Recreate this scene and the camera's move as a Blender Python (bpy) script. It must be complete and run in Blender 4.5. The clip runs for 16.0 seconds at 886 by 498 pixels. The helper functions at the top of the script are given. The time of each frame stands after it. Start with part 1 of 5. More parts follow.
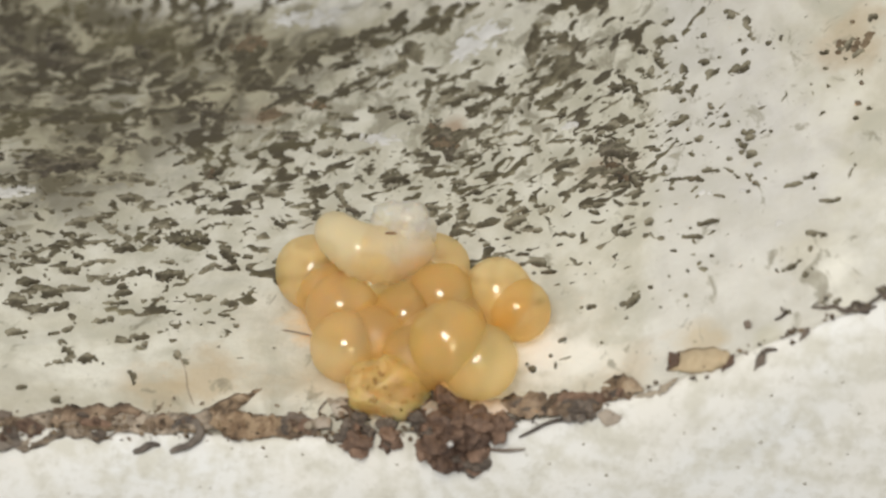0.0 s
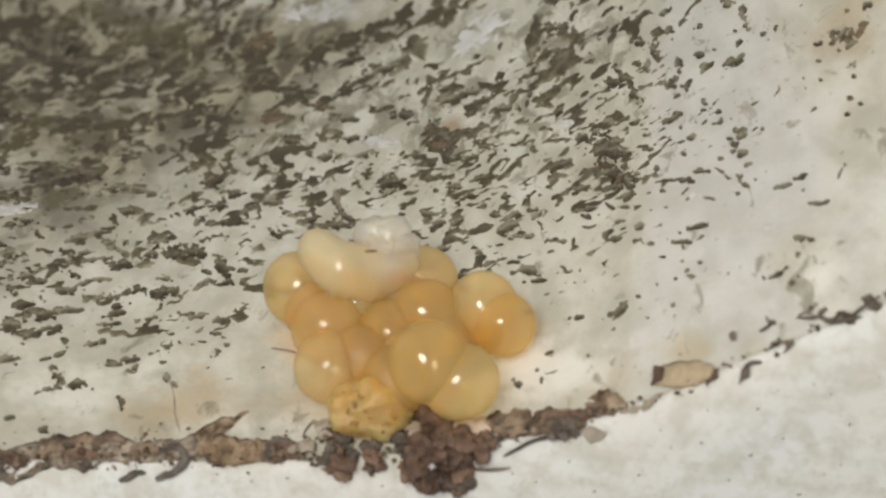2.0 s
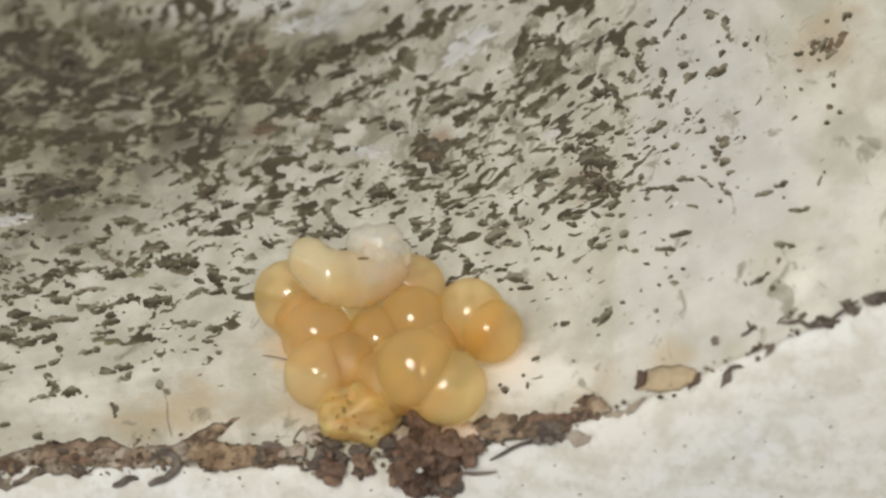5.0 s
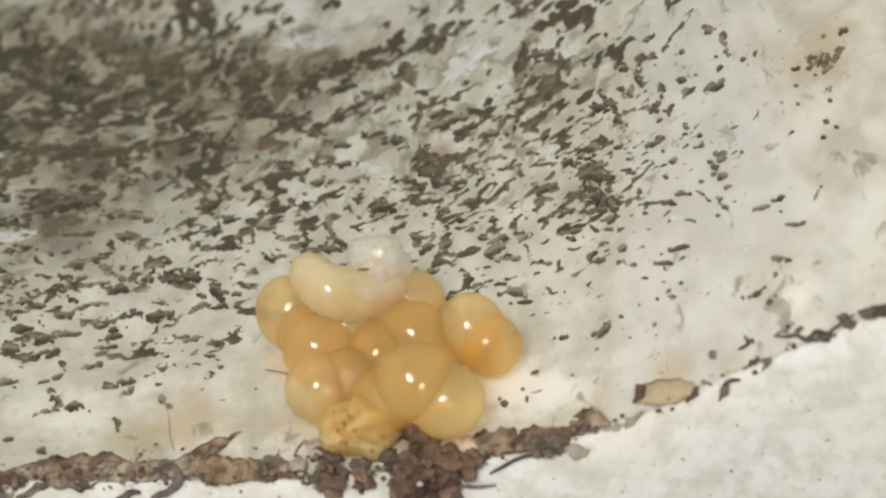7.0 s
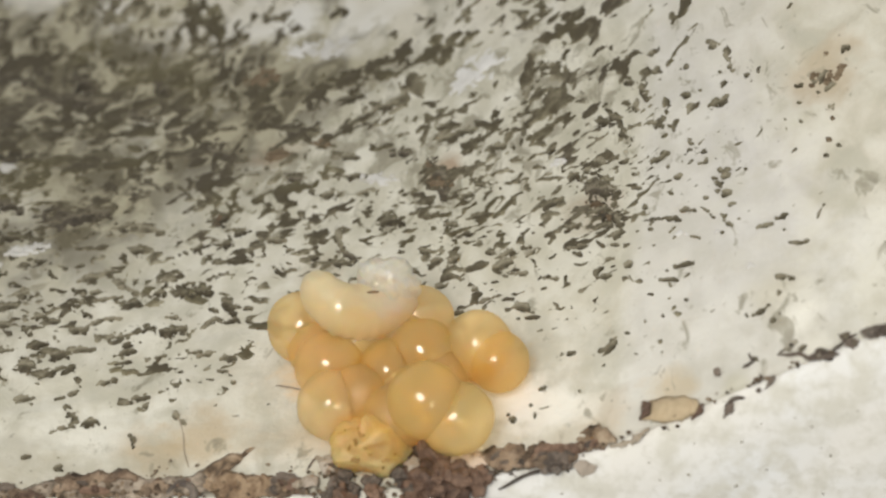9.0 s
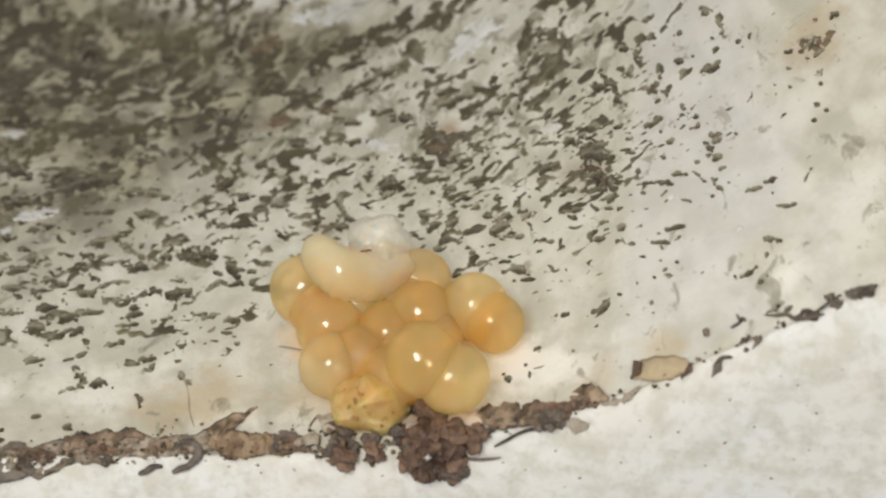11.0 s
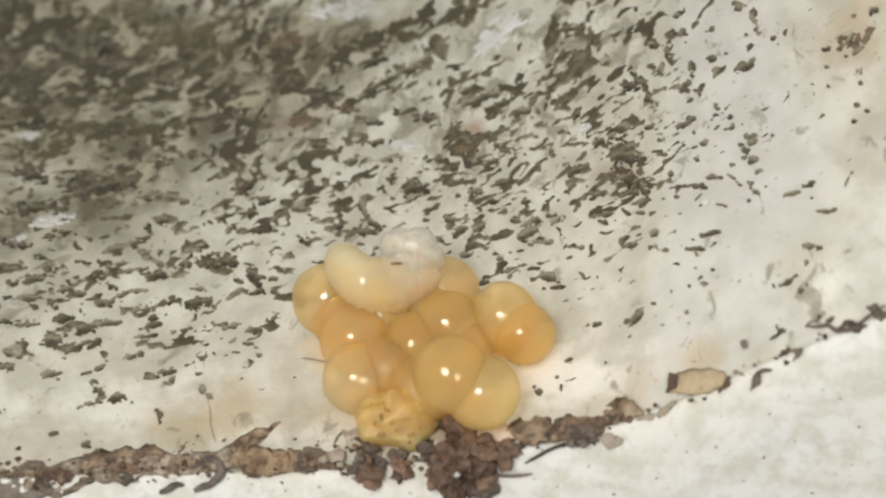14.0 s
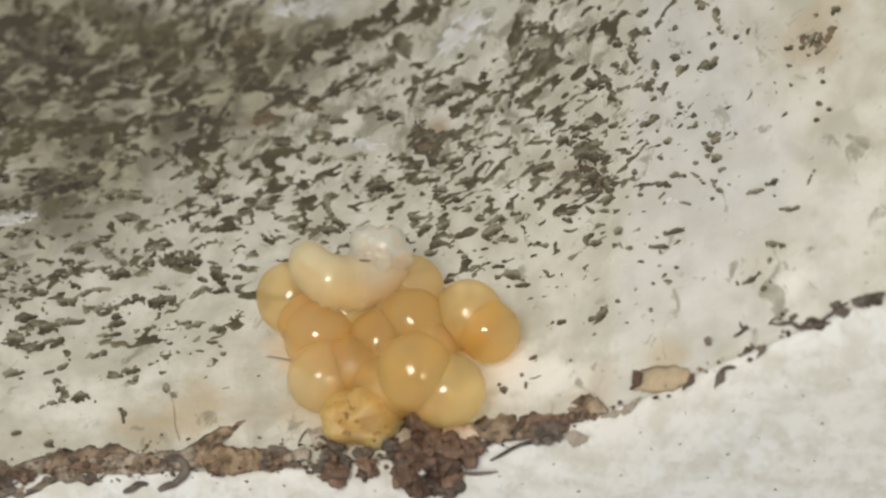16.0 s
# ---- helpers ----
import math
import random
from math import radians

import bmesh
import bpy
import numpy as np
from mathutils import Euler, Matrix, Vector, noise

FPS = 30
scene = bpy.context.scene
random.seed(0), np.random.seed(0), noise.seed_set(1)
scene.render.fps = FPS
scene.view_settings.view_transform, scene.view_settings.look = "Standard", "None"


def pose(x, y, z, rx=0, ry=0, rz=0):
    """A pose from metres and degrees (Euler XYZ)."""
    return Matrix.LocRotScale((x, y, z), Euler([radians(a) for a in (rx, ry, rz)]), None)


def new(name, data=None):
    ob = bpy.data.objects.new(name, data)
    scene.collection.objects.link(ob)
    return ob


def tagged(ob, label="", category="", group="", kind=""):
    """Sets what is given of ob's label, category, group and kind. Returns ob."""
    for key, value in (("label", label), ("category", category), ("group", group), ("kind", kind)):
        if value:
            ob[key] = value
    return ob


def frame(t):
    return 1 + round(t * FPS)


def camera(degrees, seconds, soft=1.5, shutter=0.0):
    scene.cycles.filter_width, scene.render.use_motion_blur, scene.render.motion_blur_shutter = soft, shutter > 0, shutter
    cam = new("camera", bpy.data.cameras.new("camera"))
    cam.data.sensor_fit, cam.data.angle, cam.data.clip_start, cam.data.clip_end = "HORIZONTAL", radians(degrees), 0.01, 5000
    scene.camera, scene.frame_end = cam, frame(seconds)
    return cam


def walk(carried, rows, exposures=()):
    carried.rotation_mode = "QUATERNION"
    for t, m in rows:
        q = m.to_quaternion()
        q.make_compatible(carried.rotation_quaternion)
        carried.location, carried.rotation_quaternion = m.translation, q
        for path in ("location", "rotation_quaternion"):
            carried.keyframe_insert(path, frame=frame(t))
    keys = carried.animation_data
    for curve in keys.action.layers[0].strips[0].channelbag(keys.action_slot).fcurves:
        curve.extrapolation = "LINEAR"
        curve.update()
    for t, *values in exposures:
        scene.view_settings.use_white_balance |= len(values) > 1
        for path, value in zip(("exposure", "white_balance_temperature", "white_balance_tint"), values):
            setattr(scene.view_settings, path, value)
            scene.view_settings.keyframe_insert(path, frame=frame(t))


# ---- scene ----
# All plan numbers below are millimetres; MM turns them into metres.
MM = 0.001
cam = camera(30, 16.0, soft=2.5)
cam.data.dof.use_dof = True
cam.data.dof.focus_distance = 44.5 * MM
cam.data.dof.aperture_fstop = 125.0
PATH = [
    (0, pose(-0.00364, -0.03091, 0.02304, 58.808, -5.857, -2.585)),
    (0.5, pose(-0.00278, -0.03043, 0.02430, 57.071, -4.363, -2.153)),
    (1, pose(-0.00189, -0.03035, 0.02492, 56.284, -3.407, -1.445)),
    (1.5, pose(-0.00066, -0.02985, 0.02521, 55.806, -2.037, -0.466)),
    (2, pose(-0.00069, -0.02945, 0.02460, 56.412, -2.215, -0.580)),
    (2.5, pose(-0.00063, -0.02971, 0.02496, 56.241, -2.086, -0.596)),
    (3, pose(-0.00055, -0.02961, 0.02513, 56.687, -2.003, -0.611)),
    (3.5, pose(-0.00048, -0.02963, 0.02514, 56.717, -1.985, -0.666)),
    (4, pose(-0.00049, -0.02983, 0.02483, 56.600, -2.103, -0.877)),
    (4.5, pose(-0.00044, -0.02999, 0.02486, 56.712, -2.092, -0.746)),
    (7, pose(-0.00022, -0.03029, 0.02517, 57.199, -1.732, -0.597)),
    (7.5, pose(-0.00018, -0.03025, 0.02543, 57.373, -1.830, -0.674)),
    (8, pose(-0.00029, -0.03023, 0.02598, 57.846, -1.724, -0.681)),
    (8.5, pose(-0.00025, -0.03015, 0.02642, 56.961, -1.375, -0.594)),
    (9, pose(-0.00028, -0.03025, 0.02640, 56.389, -1.295, -0.576)),
    (11.5, pose(0.00014, -0.03117, 0.02733, 54.846, -0.544, -0.135)),
    (12, pose(0.00003, -0.03112, 0.02752, 54.802, -0.272, 0.147)),
    (12.5, pose(0.00000, -0.03107, 0.02759, 54.963, -0.313, 0.267)),
    (13, pose(-0.00003, -0.03097, 0.02750, 54.931, -0.357, 0.011)),
    (13.5, pose(-0.00009, -0.02974, 0.02727, 54.473, -0.169, -0.204)),
    (14, pose(-0.00008, -0.02949, 0.02704, 54.106, -0.074, -0.072)),
    (14.5, pose(-0.00020, -0.02949, 0.02712, 54.000, 0.000, 0.000)),
    (15, pose(-0.00016, -0.02950, 0.02703, 53.826, -0.278, -0.472)),
    (15.5, pose(-0.00019, -0.02951, 0.02690, 54.077, -0.610, -0.923)),
    (16, pose(-0.00019, -0.02952, 0.02702, 54.095, -0.836, -1.212)),
]
walk(cam, PATH, [(0, 0.0), (0.5, -0.1), (1, -0.15), (2, -0.20), (2.5, -0.17), (3, 0.0), (4, -0.05), (4.7, -0.16), (7, -0.03), (7.5, -0.03), (9, 0.03), (11.5, -0.05), (12, -0.04),
                 (12.5, 0.05), (13, 0.05), (14.5, 0.03), (15, -0.08), (15.5, -0.12), (16, -0.14)])

# ---- light: a torch held beside the lens, and dim room light ----
world = bpy.data.worlds.new("room_light")
world.use_nodes = True
world.node_tree.nodes["Background"].inputs[0].default_value = (0.98, 0.975, 0.94, 1)
world.node_tree.nodes["Background"].inputs[1].default_value = 0.665
scene.world = world
torch_data = bpy.data.lights.new("torch", "POINT")
torch_data.energy = 0.052
torch_data.color = (1.0, 0.95, 0.85)
torch_data.shadow_soft_size = 8.0 * MM
torch = new("torch", torch_data)
torch.location = (-11 * MM, -28 * MM, 33 * MM)


# ---- materials ----
def bare_z(x, y):
    return -0.8043 + 0.1997 * x + 0.124 * y + 0.0151 * x * x + 0.0154 * x * y - 0.0013 * y * y + 0.2105 * math.log1p(math.exp(min(x - 4, 30))) + 0.02 * max(0.0, y - 21) ** 2


# last row: bright pool right of the eggs, light painted as paler colour
STAINS_AND_LIGHT = [(-5.35, 2.41, 1.44, 0.75, (0.47, 0.375, 0.24)), (-6.75, 1.96, 1.18, 0.75, (0.47, 0.375, 0.24)), (10.55, 8.4, 1.5, 0.55, (0.43, 0.335, 0.21)), (6.05, 1.0, 0.87, 0.675, (0.52, 0.42, 0.27)), (4.41, 0.98, 0.96, 0.525, (0.52, 0.42, 0.3)), (-2.87, 2.42, 1.01, 0.48, (0.5, 0.42, 0.29)), (0.74, 12.43, 0.88, 0.75, (0.3, 0.2, 0.12)), (-4.66, 16.25, 1.06, 0.675, (0.34, 0.22, 0.13)), (4.83, 8.33, 0.89, 0.6, (0.28, 0.2, 0.12)), (8.67, 2.37, 1.12, 0.45, (0.5, 0.46, 0.34)), (-2.87, 9.27, 1.13, 0.45, (0.4, 0.34, 0.24)), (2.29, 1.97, 0.64, 0.7, (0.82, 0.8, 0.72))]
# amber rows: the eggs' warm glow, put into the colour beneath them
STAINS_AND_LIGHT += [(-8.26, 2.4, 0.89, 0.5, (0.78, 0.76, 0.68)), (-10.31, 2.52, 0.83, 0.5, (0.76, 0.74, 0.66)), (9.1, 1.89, 0.82, 0.5, (0.78, 0.76, 0.68)), (-2.68, 4.91, 1.14, 0.85, (0.72, 0.52, 0.28)), (-1.16, 4.54, 1.27, 0.9, (0.72, 0.52, 0.28)), (0.47, 3.68, 1.25, 0.9, (0.72, 0.52, 0.28)), (1.78, 3.66, 0.88, 0.8, (0.72, 0.52, 0.28)), (-1.42, 2.75, 1.02, 0.85, (0.72, 0.52, 0.28)), (0.45, 1.94, 0.86, 0.8, (0.72, 0.52, 0.28)), (-3.03, 5.89, 0.77, 0.7, (0.72, 0.52, 0.28)), (7.48, 0.33, 0.46, 0.55, (0.5, 0.48, 0.37)), (3.6, 0.8, 0.56, 0.5, (0.5, 0.44, 0.34))]
# last three rows: light thrown right of the eggs, put into the colour
STAINS_AND_LIGHT += [(9.12, 0.42, 0.54, 0.6, (0.8, 0.78, 0.7)), (8.99, 1.15, 0.61, 0.6, (0.8, 0.78, 0.7)), (2.5, 1.95, 1.2, 0.95, (0.84, 0.82, 0.77)), (3.5, 1.6, 0.9, 0.85, (0.82, 0.80, 0.73)), (4.2, 1.5, 0.6, 0.6, (0.80, 0.78, 0.70))]


class Nodes:
    """A short way to write a node material."""

    def __init__(self, name):
        self.mat = bpy.data.materials.new(name)
        self.mat.use_nodes = True
        self.tree = self.mat.node_tree
        self.bsdf = self.tree.nodes["Principled BSDF"]

    def node(self, kind, **inputs):
        n = self.tree.nodes.new(kind)
        for key, value in inputs.items():
            self.put(n.inputs[key.replace("_", " ")], value)
        return n

    def put(self, socket, value):
        if hasattr(value, "is_linked"):
            self.tree.links.new(value, socket)
        else:
            socket.default_value = value

    def place(self, sx=1.0, sy=1.0, sz=1.0, turn=0.0):
        """Object coordinates in millimetres, stretched."""
        c = self.tree.nodes.new("ShaderNodeTexCoord")
        m = self.node("ShaderNodeMapping", Vector=c.outputs["Object"])
        m.inputs["Scale"].default_value = (1000 * sx, 1000 * sy, 1000 * sz)
        m.inputs["Rotation"].default_value = (0, 0, turn)
        return m.outputs["Vector"]

    def noise(self, vector, scale, detail=4.0, rough=0.55, warp=0.0):
        return self.node("ShaderNodeTexNoise", Vector=vector, Scale=scale, Detail=detail, Roughness=rough, Distortion=warp).outputs["Fac"]

    def ramp(self, fac, *stops):
        n = self.node("ShaderNodeValToRGB", Fac=fac)
        e = n.color_ramp.elements
        while len(e) < len(stops):
            e.new(0.5)
        for el, (at, col) in zip(e, stops):
            el.position = at
            el.color = (*col, 1) if hasattr(col, "__len__") else (col, col, col, 1)
        return n.outputs["Color"]

    def mix(self, fac, a, b, mode="MIX"):
        n = self.tree.nodes.new("ShaderNodeMix")
        n.data_type, n.blend_type = "RGBA", mode
        self.put(n.inputs[0], fac)
        self.put(n.inputs[6], a if hasattr(a, "is_linked") else (*a, 1))
        self.put(n.inputs[7], b if hasattr(b, "is_linked") else (*b, 1))
        return n.outputs[2]

    def math(self, op, a, b=0.0, c=0.0, clamp=False):
        n = self.tree.nodes.new("ShaderNodeMath")
        n.operation, n.use_clamp = op, clamp
        for k, v in enumerate((a, b, c)):
            self.put(n.inputs[k], v)
        return n.outputs[0]

    def bump(self, height, strength, distance):
        n = self.node("ShaderNodeBump", Height=height, Strength=strength, Distance=distance)
        self.tree.links.new(n.outputs["Normal"], self.bsdf.inputs["Normal"])

    def set(self, **inputs):
        for key, value in inputs.items():
            if not hasattr(value, "is_linked") and hasattr(value, "__len__") and len(value) == 3 and key == "Base_Color":
                value = (*value, 1)
            self.put(self.bsdf.inputs[key.replace("_", " ")], value)
        return self.mat

    def random(self):
        return self.tree.nodes.new("ShaderNodeObjectInfo").outputs["Random"]

    def island(self):
        return self.tree.nodes.new("ShaderNodeNewGeometry").outputs["Random Per Island"]


def painted_plaster():
    """Old off-white paint with grime, yellowed patches and a creeping film of dark mould."""
    n = Nodes("painted_plaster")
    flat = n.place()
    long = n.place(1.0, 0.62, 1.0)
    big = n.noise(flat, 0.16, 3)
    mid = n.noise(flat, 0.9, 5, 0.6)
    fine = n.noise(flat, 6.0, 4, 0.7)
    split = n.node("ShaderNodeSeparateXYZ", Vector=flat)
    x, y = split.outputs["X"], split.outputs["Y"]
    # cleaner, creamier paint close to the lip and greyer paint where the ledge rises
    near = n.node("ShaderNodeMapRange", Value=n.math("ADD", y, n.math("MULTIPLY", mid, 5.0)), From_Min=7.5, From_Max=3.5).outputs[0]
    rise = n.node("ShaderNodeMapRange", Value=n.math("ADD", x, n.math("MULTIPLY", mid, 3.0)), From_Min=7.3, From_Max=9.3).outputs[0]
    col = n.mix(n.ramp(big, (0.35, 0.0), (0.65, 1.0)), (0.605, 0.583, 0.512), (0.575, 0.552, 0.463))
    beyond = n.node("ShaderNodeMapRange", Value=n.math("SUBTRACT", x, n.math("MULTIPLY", y, 0.145)), From_Min=4.5, From_Max=5.1).outputs[0]
    col = n.mix(n.math("MULTIPLY", beyond, 0.35), col, (0.61, 0.593, 0.557))
    col = n.mix(rise, col, (0.575, 0.555, 0.522))
    col = n.mix(n.node("ShaderNodeMapRange", Value=n.math("ADD", n.math("ADD", x, n.math("MULTIPLY", y, 0.25)), n.math("MULTIPLY", mid, 2.0)), From_Min=11.2, From_Max=12.6).outputs[0], col, (0.585, 0.55, 0.465))
    col = n.mix(n.math("MULTIPLY", near, 0.85), col, (0.70, 0.69, 0.63))
    col = n.mix(n.ramp(mid, (0.42, 0.0), (0.66, 0.75)), col, (0.50, 0.475, 0.38))
    col = n.mix(n.ramp(fine, (0.5, 0.0), (0.8, 0.35)), col, (0.46, 0.44, 0.37))
    # cream and greenish-grey blotches of worn paint
    blot = n.noise(long, 0.9, 5, 0.55, 0.3)
    col = n.mix(n.ramp(blot, (0.48, 0.0), (0.64, 0.55)), col, (0.72, 0.705, 0.63))
    col = n.mix(n.ramp(blot, (0.34, 0.75), (0.50, 0.0)), col, (0.465, 0.45, 0.37))
    cool = n.math("SUBTRACT", beyond, n.node("ShaderNodeMapRange", Value=n.math("ADD", x, n.math("MULTIPLY", mid, 2.5)), From_Min=10.2, From_Max=11.6).outputs[0], clamp=True)
    col = n.mix(n.math("MULTIPLY", cool, 0.45), col, (0.597, 0.582, 0.56))
    # stains with soft rims, and light cast by the eggs painted likewise
    for sx, sy, wide, strength, tint in STAINS_AND_LIGHT:
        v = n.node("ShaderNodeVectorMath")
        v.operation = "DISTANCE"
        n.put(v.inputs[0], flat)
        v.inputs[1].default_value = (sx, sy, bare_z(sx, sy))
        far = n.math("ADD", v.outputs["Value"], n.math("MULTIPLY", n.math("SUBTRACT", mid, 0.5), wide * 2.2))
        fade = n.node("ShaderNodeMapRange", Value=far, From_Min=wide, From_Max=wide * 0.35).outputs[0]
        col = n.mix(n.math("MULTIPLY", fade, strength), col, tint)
    # dirt that has crept up from the joint
    lip = n.math("ADD", n.math("MULTIPLY", x, -0.038), n.math("ADD", n.math("MULTIPLY", n.math("MULTIPLY", x, x), 0.006), 0.17))
    above = n.math("ADD", n.math("SUBTRACT", y, lip), n.math("MULTIPLY", n.math("SUBTRACT", blot, 0.5), 4.5))
    grime = n.node("ShaderNodeMapRange", Value=above, From_Min=1.7, From_Max=0.5).outputs[0]
    grime = n.math("MULTIPLY", grime, n.node("ShaderNodeMapRange", Value=x, From_Min=4.5, From_Max=-2.0, To_Min=0.2, To_Max=0.45).outputs[0])
    col = n.mix(grime, col, n.mix(n.ramp(big, (0.4, 0.0), (0.6, 1.0)), (0.40, 0.35, 0.255), (0.37, 0.345, 0.27)))
    # where the mould has taken hold, by the plan of the ledge
    deep = n.math("ADD", y, n.math("ADD", n.math("MULTIPLY", n.math("MINIMUM", x, 0.0), 0.36), n.math("MULTIPLY", n.math("MAXIMUM", x, 0.0), 0.12)))
    grown = n.math("ADD", deep, n.math("MULTIPLY", n.math("SUBTRACT", big, 0.5), 14.0))
    dense = n.node("ShaderNodeMapRange", Value=grown, From_Min=7.0, From_Max=14.5).outputs[0]
    dense = n.math("MULTIPLY", dense, n.math("SUBTRACT", 1.0, n.math("MULTIPLY", rise, 0.85)))
    bare = n.node("ShaderNodeMapRange", Value=n.math("ADD", n.math("ADD", y, n.math("MULTIPLY", x, 0.9)), n.math("MULTIPLY", big, 4.0)), From_Min=18.5, From_Max=22.0).outputs[0]
    dense = n.math("MULTIPLY", dense, n.math("SUBTRACT", 1.0, n.math("MULTIPLY", bare, 0.4)))
    film = n.noise(long, 1.45, 5, 0.6, 0.8)
    patch = n.noise(long, 0.4, 2)
    edge = n.math("SUBTRACT", n.math("SUBTRACT", 0.67, n.math("MULTIPLY", dense, 0.135)), n.math("MULTIPLY", n.math("SUBTRACT", patch, 0.5), 0.35))
    mould = n.math("MULTIPLY", n.math("SUBTRACT", film, edge), 16.0, clamp=True)
    dark = n.mix(n.ramp(n.noise(long, 2.6, 4), (0.38, 0.0), (0.64, 1.0)), (0.052, 0.042, 0.024), (0.24, 0.21, 0.145))
    haze = n.math("MULTIPLY", n.ramp(n.noise(long, 0.8, 4, 0.6), (0.44, 0.0), (0.56, 0.45)), dense)
    halo = n.math("MULTIPLY", n.math("SUBTRACT", film, n.math("SUBTRACT", edge, 0.05)), 18.0, clamp=True)
    col = n.mix(haze, col, (0.36, 0.34, 0.255))
    col = n.mix(n.math("MULTIPLY", halo, 0.6), col, (0.27, 0.25, 0.185))
    col = n.mix(n.math("MULTIPLY", mould, 0.3), col, dark)
    film = n.noise(long, 3.4, 4, 0.6, 0.5)
    fringe = n.math("MULTIPLY", n.math("SUBTRACT", film, n.math("SUBTRACT", n.math("SUBTRACT", 0.68, n.math("MULTIPLY", dense, 0.085)), n.math("MULTIPLY", n.math("SUBTRACT", patch, 0.5), 0.3))), 14.0, clamp=True)
    col = n.mix(n.math("MULTIPLY", fringe, 0.35), col, dark)
    # the oldest growth, deep in the corner, runs together
    old = n.node("ShaderNodeMapRange", Value=n.math("SUBTRACT", n.math("SUBTRACT", y, x), n.math("MULTIPLY", big, 8.0)), From_Min=14.0, From_Max=20.0).outputs[0]
    crust = n.mix(n.ramp(n.noise(long, 0.75, 5, 0.6, 0.5), (0.44, 0.0), (0.50, 0.45), (0.58, 1.0)), (0.13, 0.113, 0.07), (0.38, 0.35, 0.25))
    wash = n.math("MULTIPLY", old, n.ramp(n.noise(long, 0.3, 4), (0.32, 0.5), (0.52, 1.0)))
    col = n.mix(wash, col, crust)
    # pale bared plaster at the very back
    back = n.node("ShaderNodeMapRange", Value=n.math("ADD", n.math("ADD", y, n.math("MULTIPLY", x, 0.7)), n.math("MULTIPLY", mid, 3.0)), From_Min=20.7, From_Max=22.7).outputs[0]
    bared = n.ramp(n.noise(long, 0.42, 4, 0.55), (0.42, 0.0), (0.52, 0.9))
    col = n.mix(n.math("MULTIPLY", back, bared), col, n.mix(n.ramp(big, (0.45, 0.0), (0.6, 1.0)), (0.60, 0.57, 0.49), (0.70, 0.69, 0.66)))
    dots = n.node("ShaderNodeTexVoronoi", Vector=flat, Scale=1.5, Randomness=1.0)
    spot = n.ramp(dots.outputs["Distance"], (0.03, 1.0), (0.07, 0.0))
    col = n.mix(n.math("MULTIPLY", spot, 0.6), col, (0.16, 0.14, 0.10))
    n.bump(n.mix(0.4, fine, mid), 0.45, 0.00014)
    return n.set(Base_Color=col, Roughness=0.62, Specular_IOR_Level=0.35)


def front_paint():
    n = Nodes("front_paint")
    flat = n.place()
    big, mid, fine = n.noise(flat, 0.3, 3), n.noise(flat, 1.4, 5, 0.6), n.noise(flat, 7.0, 4, 0.7)
    col = n.mix(n.ramp(big, (0.35, 0.0), (0.65, 1.0)), (0.725, 0.73, 0.725), (0.715, 0.695, 0.65))
    col = n.mix(n.ramp(mid, (0.44, 0.0), (0.64, 0.85)), col, (0.575, 0.555, 0.485))
    col = n.mix(n.ramp(n.noise(flat, 3.0, 4, 0.6), (0.52, 0.0), (0.70, 0.6)), col, (0.50, 0.48, 0.415))
    dots = n.node("ShaderNodeTexVoronoi", Vector=flat, Scale=1.3, Randomness=1.0)
    spot = n.ramp(dots.outputs["Distance"], (0.025, 1.0), (0.07, 0.0))
    col = n.mix(n.math("MULTIPLY", spot, 0.55), col, (0.25, 0.22, 0.17))
    n.bump(n.mix(0.4, fine, mid), 0.3, 0.00010)
    return n.set(Base_Color=col, Roughness=0.55, Specular_IOR_Level=0.4)


def crusty(name, a, b, rough=0.85, scale=5.0):
    """Dry matter of two mixed colours, different from piece to piece."""
    n = Nodes(name)
    flat = n.place()
    g = n.noise(flat, scale, 5, 0.65)
    patch = n.noise(flat, scale * 0.35, 3)
    tone = n.math("ADD", n.math("ADD", n.math("MULTIPLY", g, 0.55), n.math("MULTIPLY", patch, 0.45)), n.math("MULTIPLY", n.math("SUBTRACT", n.random(), 0.5), 0.26))
    col = n.mix(n.ramp(tone, (0.32, 0.0), (0.70, 1.0)), a, b)
    n.bump(g, 0.6, 0.00008)
    return n.set(Base_Color=col, Roughness=rough, Specular_IOR_Level=0.3)


def mottled(name, dark, mid, pale):
    """Old organic film, blotched at two scales."""
    n = Nodes(name)
    flat = n.place()
    big, small = n.noise(flat, 1.5, 4, 0.6, 0.4), n.noise(flat, 5.0, 4, 0.65)
    tone = n.math("ADD", n.math("MULTIPLY", big, 0.7), n.math("MULTIPLY", small, 0.3))
    col = n.ramp(tone, (0.40, dark), (0.49, mid), (0.60, pale))
    n.bump(small, 0.6, 0.00008)
    return n.set(Base_Color=col, Roughness=0.7, Specular_IOR_Level=0.3)


